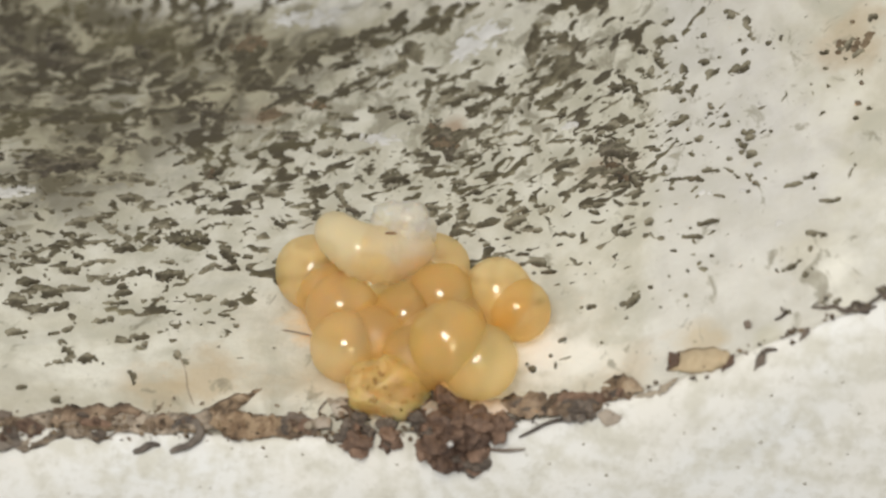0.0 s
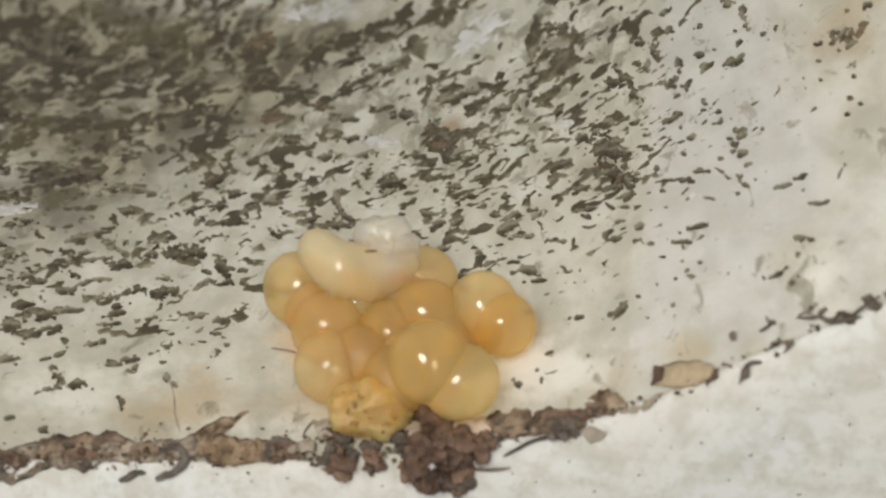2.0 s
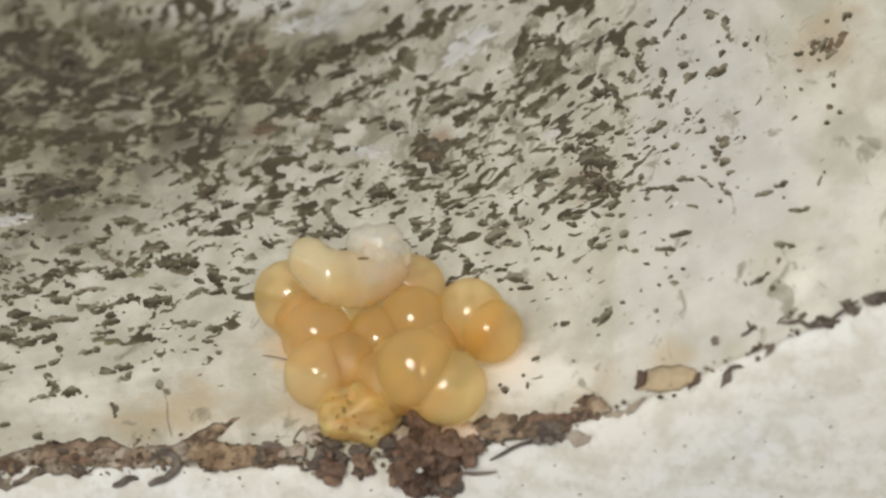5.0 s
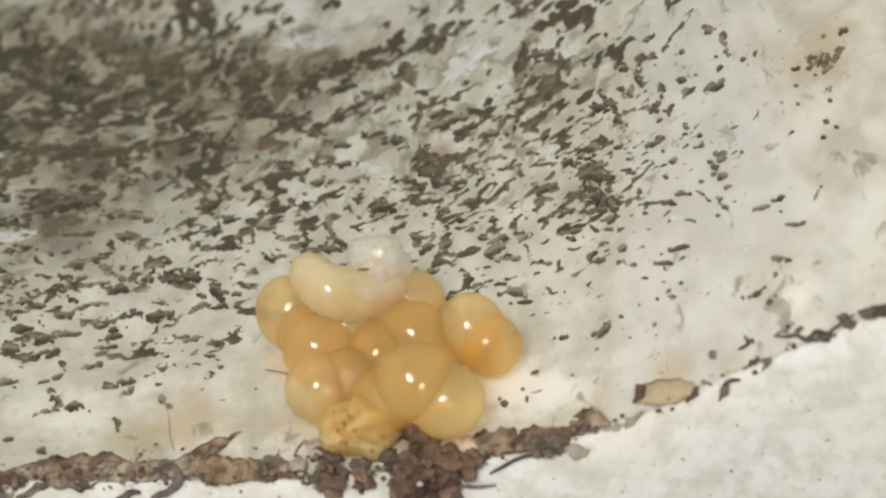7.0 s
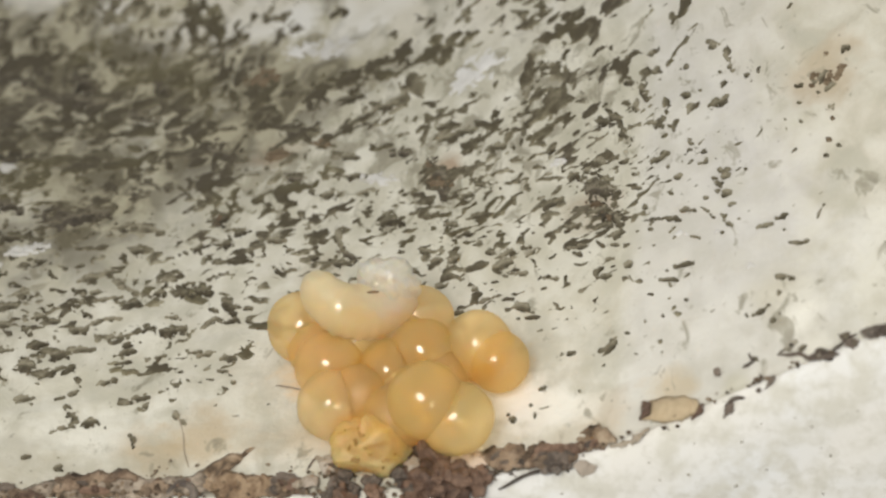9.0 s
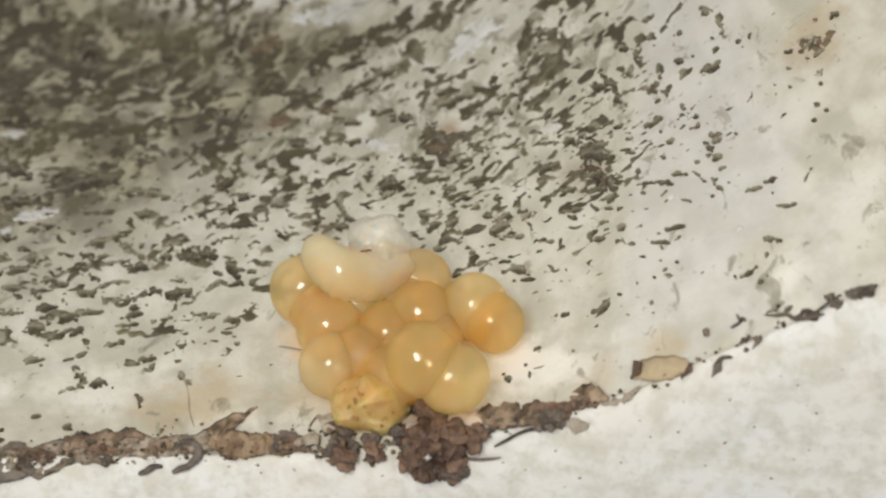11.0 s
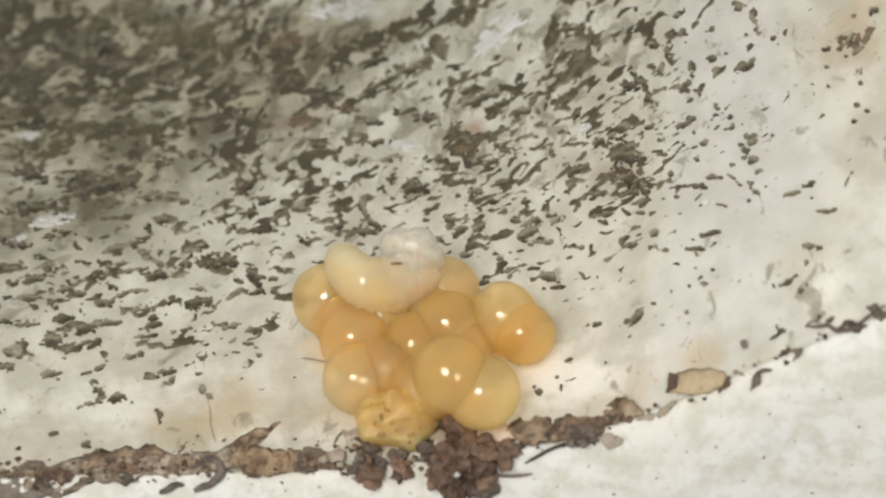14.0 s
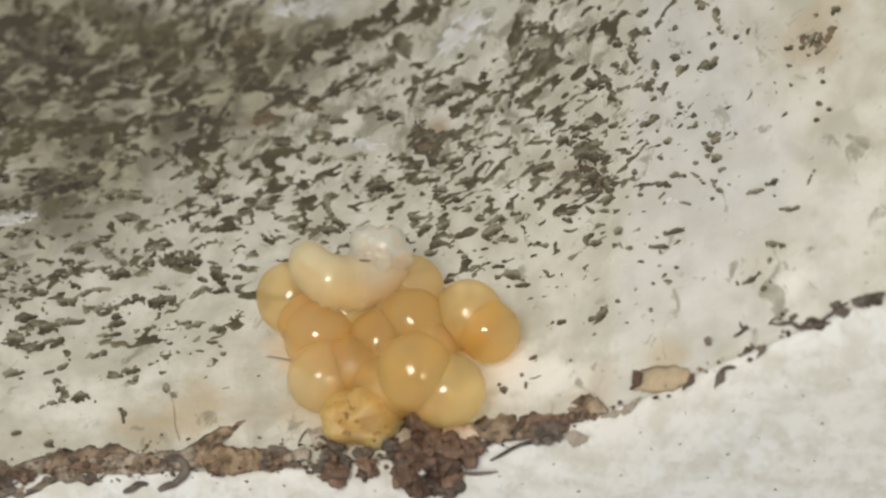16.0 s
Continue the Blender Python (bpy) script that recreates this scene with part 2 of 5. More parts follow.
def mould_matter(name, dark, mid, thin, own, strength):
    """Mould, near black where it stands thick and a grey-olive film where it is thin. own: how much one piece differs from the next."""
    n = Nodes(name)
    flat = n.place()
    thick = n.node("ShaderNodeAttribute")
    thick.attribute_name = "thick"
    big, small = n.noise(flat, 0.5, 4, 0.6), n.noise(flat, 2.6, 4, 0.65)
    body = n.math("MULTIPLY", n.math("MINIMUM", thick.outputs["Fac"], 0.3), strength)
    tone = n.math("ADD", body, n.math("MULTIPLY", n.math("SUBTRACT", small, 0.5), 1.5))
    tone = n.math("ADD", tone, n.math("MULTIPLY", n.math("SUBTRACT", big, 0.5), 1.3))
    tone = n.math("ADD", tone, n.math("MULTIPLY", n.math("SUBTRACT", n.random() if own else n.island(), 0.5), 0.3))
    col = n.ramp(n.math("ADD", tone, 0.24 if own else 0.2), (0.0, thin), (0.28, mid), (0.62, dark))
    hue = n.noise(flat, 0.22, 3)
    col = n.mix(n.ramp(hue, (0.52, 0.0), (0.64, 0.55)), col, n.mix(0.35, col, (0.085, 0.072, 0.07)))
    col = n.mix(n.ramp(hue, (0.36, 0.5), (0.47, 0.0)), col, n.mix(0.35, col, (0.25, 0.225, 0.11)))
    n.bump(small, 0.5, 0.00006)
    return n.set(Base_Color=col, Roughness=0.9, Specular_IOR_Level=0.25)


def speck_matter(name, a, b):
    n = Nodes(name)
    tone = n.math("ADD", n.math("MULTIPLY", n.noise(n.place(), 4.0, 4), 0.5), n.math("MULTIPLY", n.island(), 0.6))
    col = n.mix(n.ramp(tone, (0.25, 0.0), (0.9, 1.0)), a, b)
    return n.set(Base_Color=col, Roughness=0.9, Specular_IOR_Level=0.2)


def clear_mix(n, share, tint, rough=0.09, cloud=0.0):
    """Lets some light through a wet skin, tinted and in part scattered, under a thin gloss."""
    straight = n.node("ShaderNodeBsdfTransparent", Color=tint)
    cloudy = n.node("ShaderNodeBsdfRefraction", Color=tint, Roughness=0.45, IOR=1.06)
    glass = n.node("ShaderNodeMixShader", Fac=cloud)
    n.tree.links.new(straight.outputs[0], glass.inputs[1])
    n.tree.links.new(cloudy.outputs[0], glass.inputs[2])
    both = n.node("ShaderNodeMixShader", Fac=share)
    gloss = n.node("ShaderNodeBsdfGlossy", Color=(1, 1, 1, 1), Roughness=rough)
    wet = n.node("ShaderNodeMixShader", Fac=0.05)
    n.tree.links.new(n.bsdf.outputs[0], both.inputs[1])
    n.tree.links.new(glass.outputs[0], both.inputs[2])
    n.tree.links.new(both.outputs[0], wet.inputs[1])
    n.tree.links.new(gloss.outputs[0], wet.inputs[2])
    n.tree.links.new(wet.outputs[0], n.tree.nodes["Material Output"].inputs["Surface"])
    n.set(Specular_IOR_Level=0.0)


def egg_skin(name, a, b, tint, share, gloss=0.115):
    """Thin glossy shell over amber yolk."""
    n = Nodes(name)
    flat = n.place()
    cloud = n.noise(flat, 1.1, 3, 0.5)
    tone = n.math("ADD", n.math("MULTIPLY", n.random(), 0.4), n.math("MULTIPLY", cloud, 0.8))
    col = n.mix(n.ramp(tone, (0.25, 0.0), (0.95, 1.0)), a, b)
    n.bump(n.noise(flat, 5.0, 2), 0.03, 0.00005)
    n.set(Base_Color=col, Roughness=0.12, Specular_IOR_Level=0.5, IOR=1.38, Subsurface_Weight=1.0,
          Subsurface_Radius=(1.0, 0.75, 0.42), Subsurface_Scale=2.6 * MM)
    clear_mix(n, share, tint, gloss, 0.3)
    return n.mat


def spoiled_skin():
    n = Nodes("spoiled_skin")
    flat = n.place()
    g = n.noise(flat, 2.2, 5, 0.65)
    col = n.mix(n.ramp(g, (0.42, 0.0), (0.62, 1.0)), (0.84, 0.58, 0.20), (0.62, 0.40, 0.12))
    n.bump(g, 0.4, 0.00012)
    n.set(Base_Color=col, Roughness=0.4, Subsurface_Weight=1.0, Subsurface_Radius=(1.0, 0.6, 0.25), Subsurface_Scale=1.0 * MM)
    clear_mix(n, 0.66, (1.0, 0.92, 0.72, 1), 0.5, 0.5)
    return n.mat


def grub_skin(name, a, b, rough, share, tint, clear=None):
    """Soft translucent skin. clear: the paler colour that it turns to towards its front end."""
    n = Nodes(name)
    flat = n.place()
    col = n.mix(n.ramp(n.noise(flat, 1.2, 3), (0.35, 0.0), (0.7, 1.0)), a, b)
    if clear:
        along = n.node("ShaderNodeSeparateXYZ", Vector=flat).outputs["X"]
        col = n.mix(n.node("ShaderNodeMapRange", Value=along, From_Min=-0.1, From_Max=0.75).outputs[0], col, clear)
    n.bump(n.noise(flat, 4.0, 3), 0.2, 0.00006)
    n.set(Base_Color=col, Roughness=rough, IOR=1.38, Subsurface_Weight=1.0, Subsurface_Radius=(1.0, 0.8, 0.55), Subsurface_Scale=0.9 * MM)
    clear_mix(n, share, tint, 0.09, 0.6)
    return n.mat


PLASTER, FRONT = painted_plaster(), front_paint()
MOULD = mould_matter("mould", (0.078, 0.066, 0.043), (0.165, 0.146, 0.10), (0.31, 0.285, 0.21), 0, 1.2)
FLECK = mould_matter("fleck", (0.055, 0.046, 0.030), (0.125, 0.11, 0.075), (0.27, 0.245, 0.18), 1, 0.2)
RUST = crusty("rust_fleck", (0.095, 0.066, 0.04), (0.23, 0.175, 0.115))
FRASS = crusty("frass", (0.052, 0.030, 0.021), (0.25, 0.16, 0.112), 0.6, 4.0)
SOOT = crusty("dark_crumb", (0.045, 0.036, 0.030), (0.20, 0.16, 0.13), 0.8, 4.0)
BARK = crusty("bark", (0.058, 0.038, 0.025), (0.29, 0.215, 0.15), 0.75, 5.0)
STRAW = crusty("husk", (0.36, 0.27, 0.17), (0.53, 0.43, 0.285), 0.6, 3.0)
PAINT = crusty("loose_paint", (0.50, 0.487, 0.46), (0.68, 0.67, 0.655), 0.6, 2.0)
DIRT = speck_matter("joint_dirt", (0.07, 0.05, 0.035), (0.27, 0.205, 0.14))
OLD_MOULD = mould_matter("old_mould", (0.050, 0.042, 0.030), (0.10, 0.085, 0.062), (0.22, 0.195, 0.145), 1, 0.35)
GREY = crusty("grey_dirt", (0.24, 0.215, 0.17), (0.44, 0.41, 0.34), 0.85, 5.0)
PALE = crusty("pale_crumb", (0.30, 0.25, 0.19), (0.50, 0.44, 0.36), 0.8, 3.0)
EGG = egg_skin("egg_yellow", (0.94, 0.66, 0.27), (0.94, 0.635, 0.24), (1.0, 0.93, 0.757, 1), 0.84)
EGG_PALE = egg_skin("egg_pale", (0.94, 0.645, 0.31), (0.94, 0.625, 0.28), (1.0, 0.92, 0.765, 1), 0.8)
EGG_DEEP = egg_skin("egg_deep", (0.87, 0.575, 0.255), (0.87, 0.55, 0.225), (1.0, 0.90, 0.71, 1), 0.66)
EGG_AMBER = egg_skin("egg_amber", (0.94, 0.62, 0.24), (0.94, 0.60, 0.21), (1.0, 0.922, 0.73, 1), 0.84)
EGG_ORANGE = egg_skin("egg_orange", (0.94, 0.56, 0.19), (0.94, 0.54, 0.17), (1.0, 0.90, 0.70, 1), 0.82)
EGG_DULL = egg_skin("egg_dull", (0.94, 0.62, 0.25), (0.94, 0.60, 0.22), (1.0, 0.927, 0.755, 1), 0.86, 0.5)
DRIED = crusty("dried_film", (0.46, 0.35, 0.27), (0.66, 0.55, 0.46), 0.5, 3.0)
SPOILED = spoiled_skin()
GREY_FLAKE = crusty("grey_flake", (0.26, 0.21, 0.165), (0.46, 0.40, 0.335), 0.5, 2.0)
SOIL = crusty("soil", (0.22, 0.13, 0.045), (0.48, 0.32, 0.12), 0.7, 4.0)
CRUST = mottled("joint_crust", (0.065, 0.05, 0.036), (0.20, 0.16, 0.122), (0.41, 0.345, 0.275))
HUSK_BARK = mottled("bark_chip", (0.085, 0.058, 0.037), (0.24, 0.17, 0.11), (0.40, 0.315, 0.225))
CHIP_BARK = mottled("dark_bark", (0.065, 0.042, 0.026), (0.18, 0.118, 0.072), (0.33, 0.24, 0.155))
RIM = mottled("crust_rim", (0.06, 0.041, 0.028), (0.165, 0.113, 0.076), (0.32, 0.24, 0.17))
DUSK = crusty("dark_crust", (0.075, 0.062, 0.055), (0.27, 0.23, 0.19), 0.85, 3.5)
GRUB = grub_skin("grub_body", (0.81, 0.655, 0.375), (0.81, 0.67, 0.41), 0.2, 0.66, (1.0, 0.963, 0.86, 1), (0.81, 0.72, 0.58))
GRUB_PALE = grub_skin("grub_head_end", (0.80, 0.76, 0.68), (0.79, 0.74, 0.66), 0.22, 0.76, (0.99, 0.98, 0.95, 1))
JAW = crusty("jaw", (0.14, 0.08, 0.04), (0.22, 0.13, 0.07))


# ---- plan of the ledge ----
def rough_z(x, y):
    v = Vector((x * 0.5, y * 0.8, 3.0))
    first, second = x - 4.68 - 0.145 * y, x - 7.95 + (0.05 if y < 6 else 0.03) * (y - 6) ** 2
    crease = 0.07 * math.exp(-((first / 0.10) ** 2)) + 0.10 * math.exp(-((second / 0.14) ** 2))
    return crease * max(0.0, min(1.0, (y - 0.8) / 1.5, (9.5 - y) / 3)) + 0.10 * noise.noise(v) + 0.04 * noise.noise(v * 3.1) + 0.006 * noise.noise(v * 8.0)


def top_z(x, y):
    return bare_z(x, y) + rough_z(x, y)


def lip_y(x):
    x = max(-13.0, min(12.0, x))
    return -7.3e-05 * x**4 + 0.000284 * x**3 + 0.006037 * x * x - 0.038036 * x + 0.170547


def face_y(x, drop):
    return lip_y(x) - 0.5 * (1 - math.exp(-max(drop, 0) / 0.8)) + 0.05 * noise.noise(Vector((x * 0.6, drop * 0.6, 9)))


def mesh_ob(name, verts, faces, material, parent=None, smooth=True):
    """One mesh object from millimetres, relative to its parent."""
    me = bpy.data.meshes.new(name)
    me.from_pydata([(a * MM, b * MM, c * MM) for a, b, c in verts], [], faces)
    me.polygons.foreach_set("use_smooth", [smooth] * len(me.polygons))
    me.materials.append(material)
    ob = new(name, me)
    ob.parent = parent
    return ob


def part(name, bm, material, parent, label=""):
    """Links a bmesh, in millimetres, as one mesh under a thing."""
    bmesh.ops.scale(bm, vec=(MM, MM, MM), verts=bm.verts)
    me = bpy.data.meshes.new(name)
    bm.to_mesh(me)
    bm.free()
    me.polygons.foreach_set("use_smooth", [True] * len(me.polygons))
    me.materials.append(material)
    ob = new(name, me)
    ob.parent = parent
    if label:
        tagged(ob, label)
    return ob


def sheet(columns, rows, at):
    verts = [at(c, r) for r in rows for c in columns]
    n = len(columns)
    faces = [(i * n + j, i * n + j + 1, (i + 1) * n + j + 1, (i + 1) * n + j) for i in range(len(rows) - 1) for j in range(n - 1)]
    return verts, faces


def ledge():
    xs = [-24 + 0.2 * i for i in range(201)] + [17 + i for i in range(8)]
    ss = [0.16 * i for i in range(60)] + [9.6 + 0.3 * i for i in range(70)] + [31 + 1.0 * i for i in range(16)]
    verts, faces = sheet(xs, ss, lambda x, s: (x, lip_y(x) + 0.12 + s, top_z(x, lip_y(x) + 0.12 + s) - (0.25 if x < 4 else max(0.03, 0.25 - 0.11 * (x - 4))) * math.exp(-s / 0.12)))
    # close the block below
    n, rows, base = len(xs), len(ss), len(verts)
    rim = [j for j in range(n)] + [i * n + n - 1 for i in range(1, rows)] + [(rows - 1) * n + j for j in range(n - 2, -1, -1)] + [i * n for i in range(rows - 2, 0, -1)]
    verts += [(verts[k][0], verts[k][1], -12.0) for k in rim]
    m = len(rim)
    faces += [(rim[(k + 1) % m], rim[k], base + k, base + (k + 1) % m) for k in range(m)]
    faces.append(tuple(range(base + m - 1, base - 1, -1)))
    return tagged(mesh_ob("ledge", verts, faces, PLASTER), "weathered off-white painted ledge blotched with dark mould", "ledge", kind="structure")


def front_board():
    xs = [-24 + 0.25 * i for i in range(161)] + [17 + i for i in range(8)]
    ds = [0.0, 0.04, 0.1] + [0.2 + 0.2 * i for i in range(40)] + [9, 10.5]

    def at(x, d):
        lip = top_z(x, lip_y(x)) - 0.05
        back = 0.07 * max(0, 1 - d / 0.1)
        return (x, face_y(x, d) + back, lip - d)

    verts, faces = sheet(xs, ds, at)
    n, rows, base = len(xs), len(ds), len(verts)
    verts += [(x, lip_y(x) + 0.10, top_z(x, lip_y(x)) - 0.12) for x in xs] + [(x, lip_y(x) + 0.10, -11.5) for x in xs]
    for j in range(n - 1):
        faces.append((j + 1, j, base + j, base + j + 1))
        faces.append((base + j + 1, base + j, base + n + j, base + n + j + 1))
        k = (rows - 1) * n
        faces.append((k + j, k + j + 1, base + n + j + 1, base + n + j))
    return tagged(mesh_ob("front_board", verts, faces, FRONT), "chalky white painted front face of the ledge", "board", kind="structure")


LEDGE, BOARD = ledge(), front_board()


# ---- mould ----
GROW = 0.78


def fleck_shape(length, width, seed, count=22):
    """A ragged little crust, thin at its rim."""
    rng = random.Random(seed)
    bend = rng.uniform(-0.5, 0.5)
    verts, faces = [], []
    for ring, (size, high) in enumerate(((1.0, -0.02), (0.7, 0.045), (0.3, 0.06))):
        for k in range(count):
            a = 2 * math.pi * k / count
            c = Vector((math.cos(a), math.sin(a), seed * 3.7))
            wob = max(0.3, 1 + 0.55 * noise.noise(c * 1.3) + 0.65 * noise.noise(c * 3.1) + 0.4 * noise.noise(c * 7.0))
            ca, sa = math.cos(a), math.sin(a)
            px = 0.5 * length * size * wob * math.copysign(abs(ca) ** 0.85, ca)
            py = 0.58 * width * size * wob * math.copysign(abs(sa) ** 0.85, sa)
            verts.append((px, py + bend * px * px / length, high * min(1.0, width * 3) * rng.uniform(0.7, 1.3)))
        if ring:
            b = (ring - 1) * count
            faces += [(b + k, b + (k + 1) % count, b + count + (k + 1) % count, b + count + k) for k in range(count)]
    faces.append(tuple(range(2 * count, 3 * count)))
    return verts, faces


def lay(x, y, turn):
    """A pose flat on the ledge."""
    e = 0.15
    nx, ny = (bare_z(x + e, y) - bare_z(x - e, y)) / (2 * e), (bare_z(x, y + e) - bare_z(x, y - e)) / (2 * e)
    q = Vector((0, 0, 1)).rotation_difference(Vector((-nx, -ny, 1)).normalized())
    return Matrix.Translation((x * MM, y * MM, top_z(x, y) * MM)) @ q.to_matrix().to_4x4() @ Matrix.Rotation(radians(turn), 4, "Z")


def lattice_noise(x, y, seed):
    """Smooth gradient noise over arrays of places, about -0.7 to 0.7."""
    xi, yi = np.floor(x).astype(np.int64), np.floor(y).astype(np.int64)
    xf, yf = x - xi, y - yi

    def slope(i, j, dx, dy):
        h = (i * 374761393 + j * 668265263 + seed * 1442695041) & 0xFFFFFFFF
        h = ((h ^ (h >> 13)) * 1274126177) & 0xFFFFFFFF
        a = ((h ^ (h >> 16)) & 0xFFFF) * (2 * math.pi / 65536)
        return np.cos(a) * dx + np.sin(a) * dy

    u, v = xf**3 * (xf * (xf * 6 - 15) + 10), yf**3 * (yf * (yf * 6 - 15) + 10)
    low = slope(xi, yi, xf, yf) * (1 - u) + slope(xi + 1, yi, xf - 1, yf) * u
    high = slope(xi, yi + 1, xf, yf - 1) * (1 - u) + slope(xi + 1, yi + 1, xf - 1, yf - 1) * u
    return low * (1 - v) + high * v


def contour(xs, ys, field):
    """The part of a grid where the field is positive, cut along its zero line: flat places, faces, and the field at each place."""
    rows, cols = field.shape
    places, faces, value, known = [], [], [], {}

    def corner(r, c):
        key = (r, c)
        if key not in known:
            known[key] = len(places)
            places.append((xs[c], ys[r]))
            value.append(field[r, c])
        return known[key]

    def cut(r0, c0, r1, c1):
        key = (r0, c0, r1, c1) if (r0, c0) < (r1, c1) else (r1, c1, r0, c0)
        if key not in known:
            f0, f1 = field[r0, c0], field[r1, c1]
            u = f0 / (f0 - f1)
            known[key] = len(places)
            places.append((xs[c0] * (1 - u) + xs[c1] * u, ys[r0] * (1 - u) + ys[r1] * u))
            value.append(0.0)
        return known[key]

    inside = field > 0
    some = inside[:-1, :-1] | inside[1:, :-1] | inside[:-1, 1:] | inside[1:, 1:]
    for r, c in np.argwhere(some).tolist():
        ring = ((r, c), (r, c + 1), (r + 1, c + 1), (r + 1, c))
        poly = []
        for k in range(4):
            here, after = ring[k], ring[(k + 1) % 4]
            if inside[here]:
                poly.append(corner(*here))
            if inside[here] != inside[after]:
                poly.append(cut(*here, *after))
        if len(poly) > 2:
            faces.append(tuple(poly))
    return places, faces, value


def thickness(ob, value):
    """Notes how thick the growth stands at each vertex."""
    ob.data.attributes.new("thick", "FLOAT", "POINT").data.foreach_set("value", value)
    return ob


def lay_flecks(rows, material=FLECK, name="mould_fleck"):
    """Ragged little crusts with notches and loose crumbs round them."""
    for x, y, length, width, turn in rows:
        length, width, seed = length * 0.92, width * 0.9, len(bpy.data.meshes)
        step = max(0.026, min(length, width) / 11)
        xs, ys = np.arange(-0.85 * length, 0.85 * length, step), np.arange(-1.0 * width, 1.0 * width, step)
        gx, gy = np.meshgrid(xs, ys)
        grain = 1.3 * lattice_noise(gx * 2.2 + seed * 3.1, gy * 2.6, seed) + 1.5 * lattice_noise(gx * 4.6, gy * 5.2 + seed, seed + 1) + 1.0 * lattice_noise(gx * 9.5, gy * 10, seed + 2)
        bend = (seed * 0.37 % 1 - 0.5) * gx * gx / length
        field = 0.95 - (gx / (0.56 * length)) ** 2 - ((gy - bend) / (0.62 * width)) ** 2 + 1.7 * grain
        field[0], field[-1], field[:, 0], field[:, -1] = -1, -1, -1, -1
        places, faces, value = contour(xs, ys, field)
        if not faces:
            continue
        verts = [(px, py, 0.012 + 0.05 * min(1.0, f * 1.6) if f > 0 else -0.02) for (px, py), f in zip(places, value)]
        ob = mesh_ob(name, verts, faces, material, LEDGE)
        ob.matrix_basis = lay(x, y, turn)
        thickness(ob, value)


def place_flecks():
    lay_flecks([(8.12, 9.42, 0.69, 0.29, -13), (7.4, 10.46, 0.44, 0.18, -45), (7.49, 9.87, 0.36, 0.24, 33), (7.03, 9.57, 0.41, 0.13, 73), (6.85, 10.31, 0.95, 0.23, 65), (6.57, 10.06, 0.67, 0.23, -35), (5.72, 10.56, 0.93, 0.19, -80), (5.32, 11.41, 0.83, 0.31, -43), (5.53, 11.4, 0.76, 0.3, -67), (6.85, 12.17, 0.3, 0.28, 37), (7.49, 11.58, 0.3, 0.18, -47), (6.46, 11.64, 1.1, 0.23, -87), (6.19, 11.24, 0.76, 0.2, -83), (6.04, 12.5, 0.69, 0.29, -54), (6.12, 13.43, 0.37, 0.27, 27), (6.68, 13.01, 0.26, 0.18, -28), (8.53, 10.86, 0.94, 0.19, 88), (8.31, 10.52, 0.17, 0.11, -47)])
    lay_flecks([(8.33, 10.05, 0.22, 0.15, 25), (8.86, 9.83, 0.19, 0.12, -47), (8.2, 11.74, 0.44, 0.21, -61), (10.42, 8.07, 0.55, 0.29, 23), (10.51, 7.54, 0.41, 0.26, -5), (9.97, 8.3, 0.23, 0.16, -46), (10.44, 6.9, 0.27, 0.19, -45), (11.04, 8.53, 0.28, 0.25, -23), (10.5, 5.58, 0.14, 0.1, -43), (10.19, 5.59, 0.17, 0.12, -42), (9.85, 7.69, 0.15, 0.1, -45), (7.66, 7.6, 0.41, 0.17, -21), (7.89, 7.07, 0.26, 0.12, -86), (7.9, 6.66, 0.41, 0.4, -6), (7.9, 6.16, 0.47, 0.19, -40), (7.49, 6.37, 0.15, 0.11, -40), (6.91, 7.66, 0.24, 0.16, -41), (6.74, 8.19, 0.14, 0.09, -41)])
    lay_flecks([(5.66, 9.43, 0.45, 0.18, -46), (5.1, 9.93, 0.65, 0.34, -60), (4.79, 9.78, 0.35, 0.24, -59), (5.88, 8.6, 0.22, 0.15, -40), (5.91, 8.03, 0.29, 0.13, -39), (4.93, 9.2, 0.84, 0.4, -46), (5.08, 8.64, 0.71, 0.33, -64), (4.34, 9.84, 0.43, 0.35, 0), (7.29, 8.39, 0.37, 0.2, -27), (7.64, 8.01, 0.19, 0.13, -42), (9.48, 7.41, 0.1, 0.07, -44), (9.82, 6.99, 0.12, 0.09, -44), (8.45, 6.57, 0.1, 0.07, -42), (6.51, 8.74, 0.59, 0.23, -17), (7.37, 8.75, 0.32, 0.19, 68)])
    lay_flecks([(4.09, 7.81, 0.79, 0.27, -18), (4.95, 7.96, 0.73, 0.39, -10), (5.37, 7.33, 1.07, 0.22, -74), (5.08, 7.32, 1.12, 0.19, -31), (5.36, 6.78, 0.66, 0.25, -6), (4.4, 6.99, 0.9, 0.17, -21), (4.86, 6.75, 0.58, 0.1, -63), (4.38, 6.64, 0.43, 0.15, -19), (5.23, 6.44, 0.28, 0.09, -35), (5.05, 6.0, 0.26, 0.12, -11), (4.72, 5.7, 0.31, 0.16, 59), (4.88, 5.42, 0.38, 0.14, -24), (5.46, 5.42, 0.2, 0.16, 1), (5.5, 5.05, 0.13, 0.09, -34), (6.52, 6.38, 0.95, 0.16, -28), (6.1, 6.31, 0.18, 0.13, -37), (7.02, 6.37, 0.49, 0.15, -35), (6.03, 7.19, 0.18, 0.19, -3)])
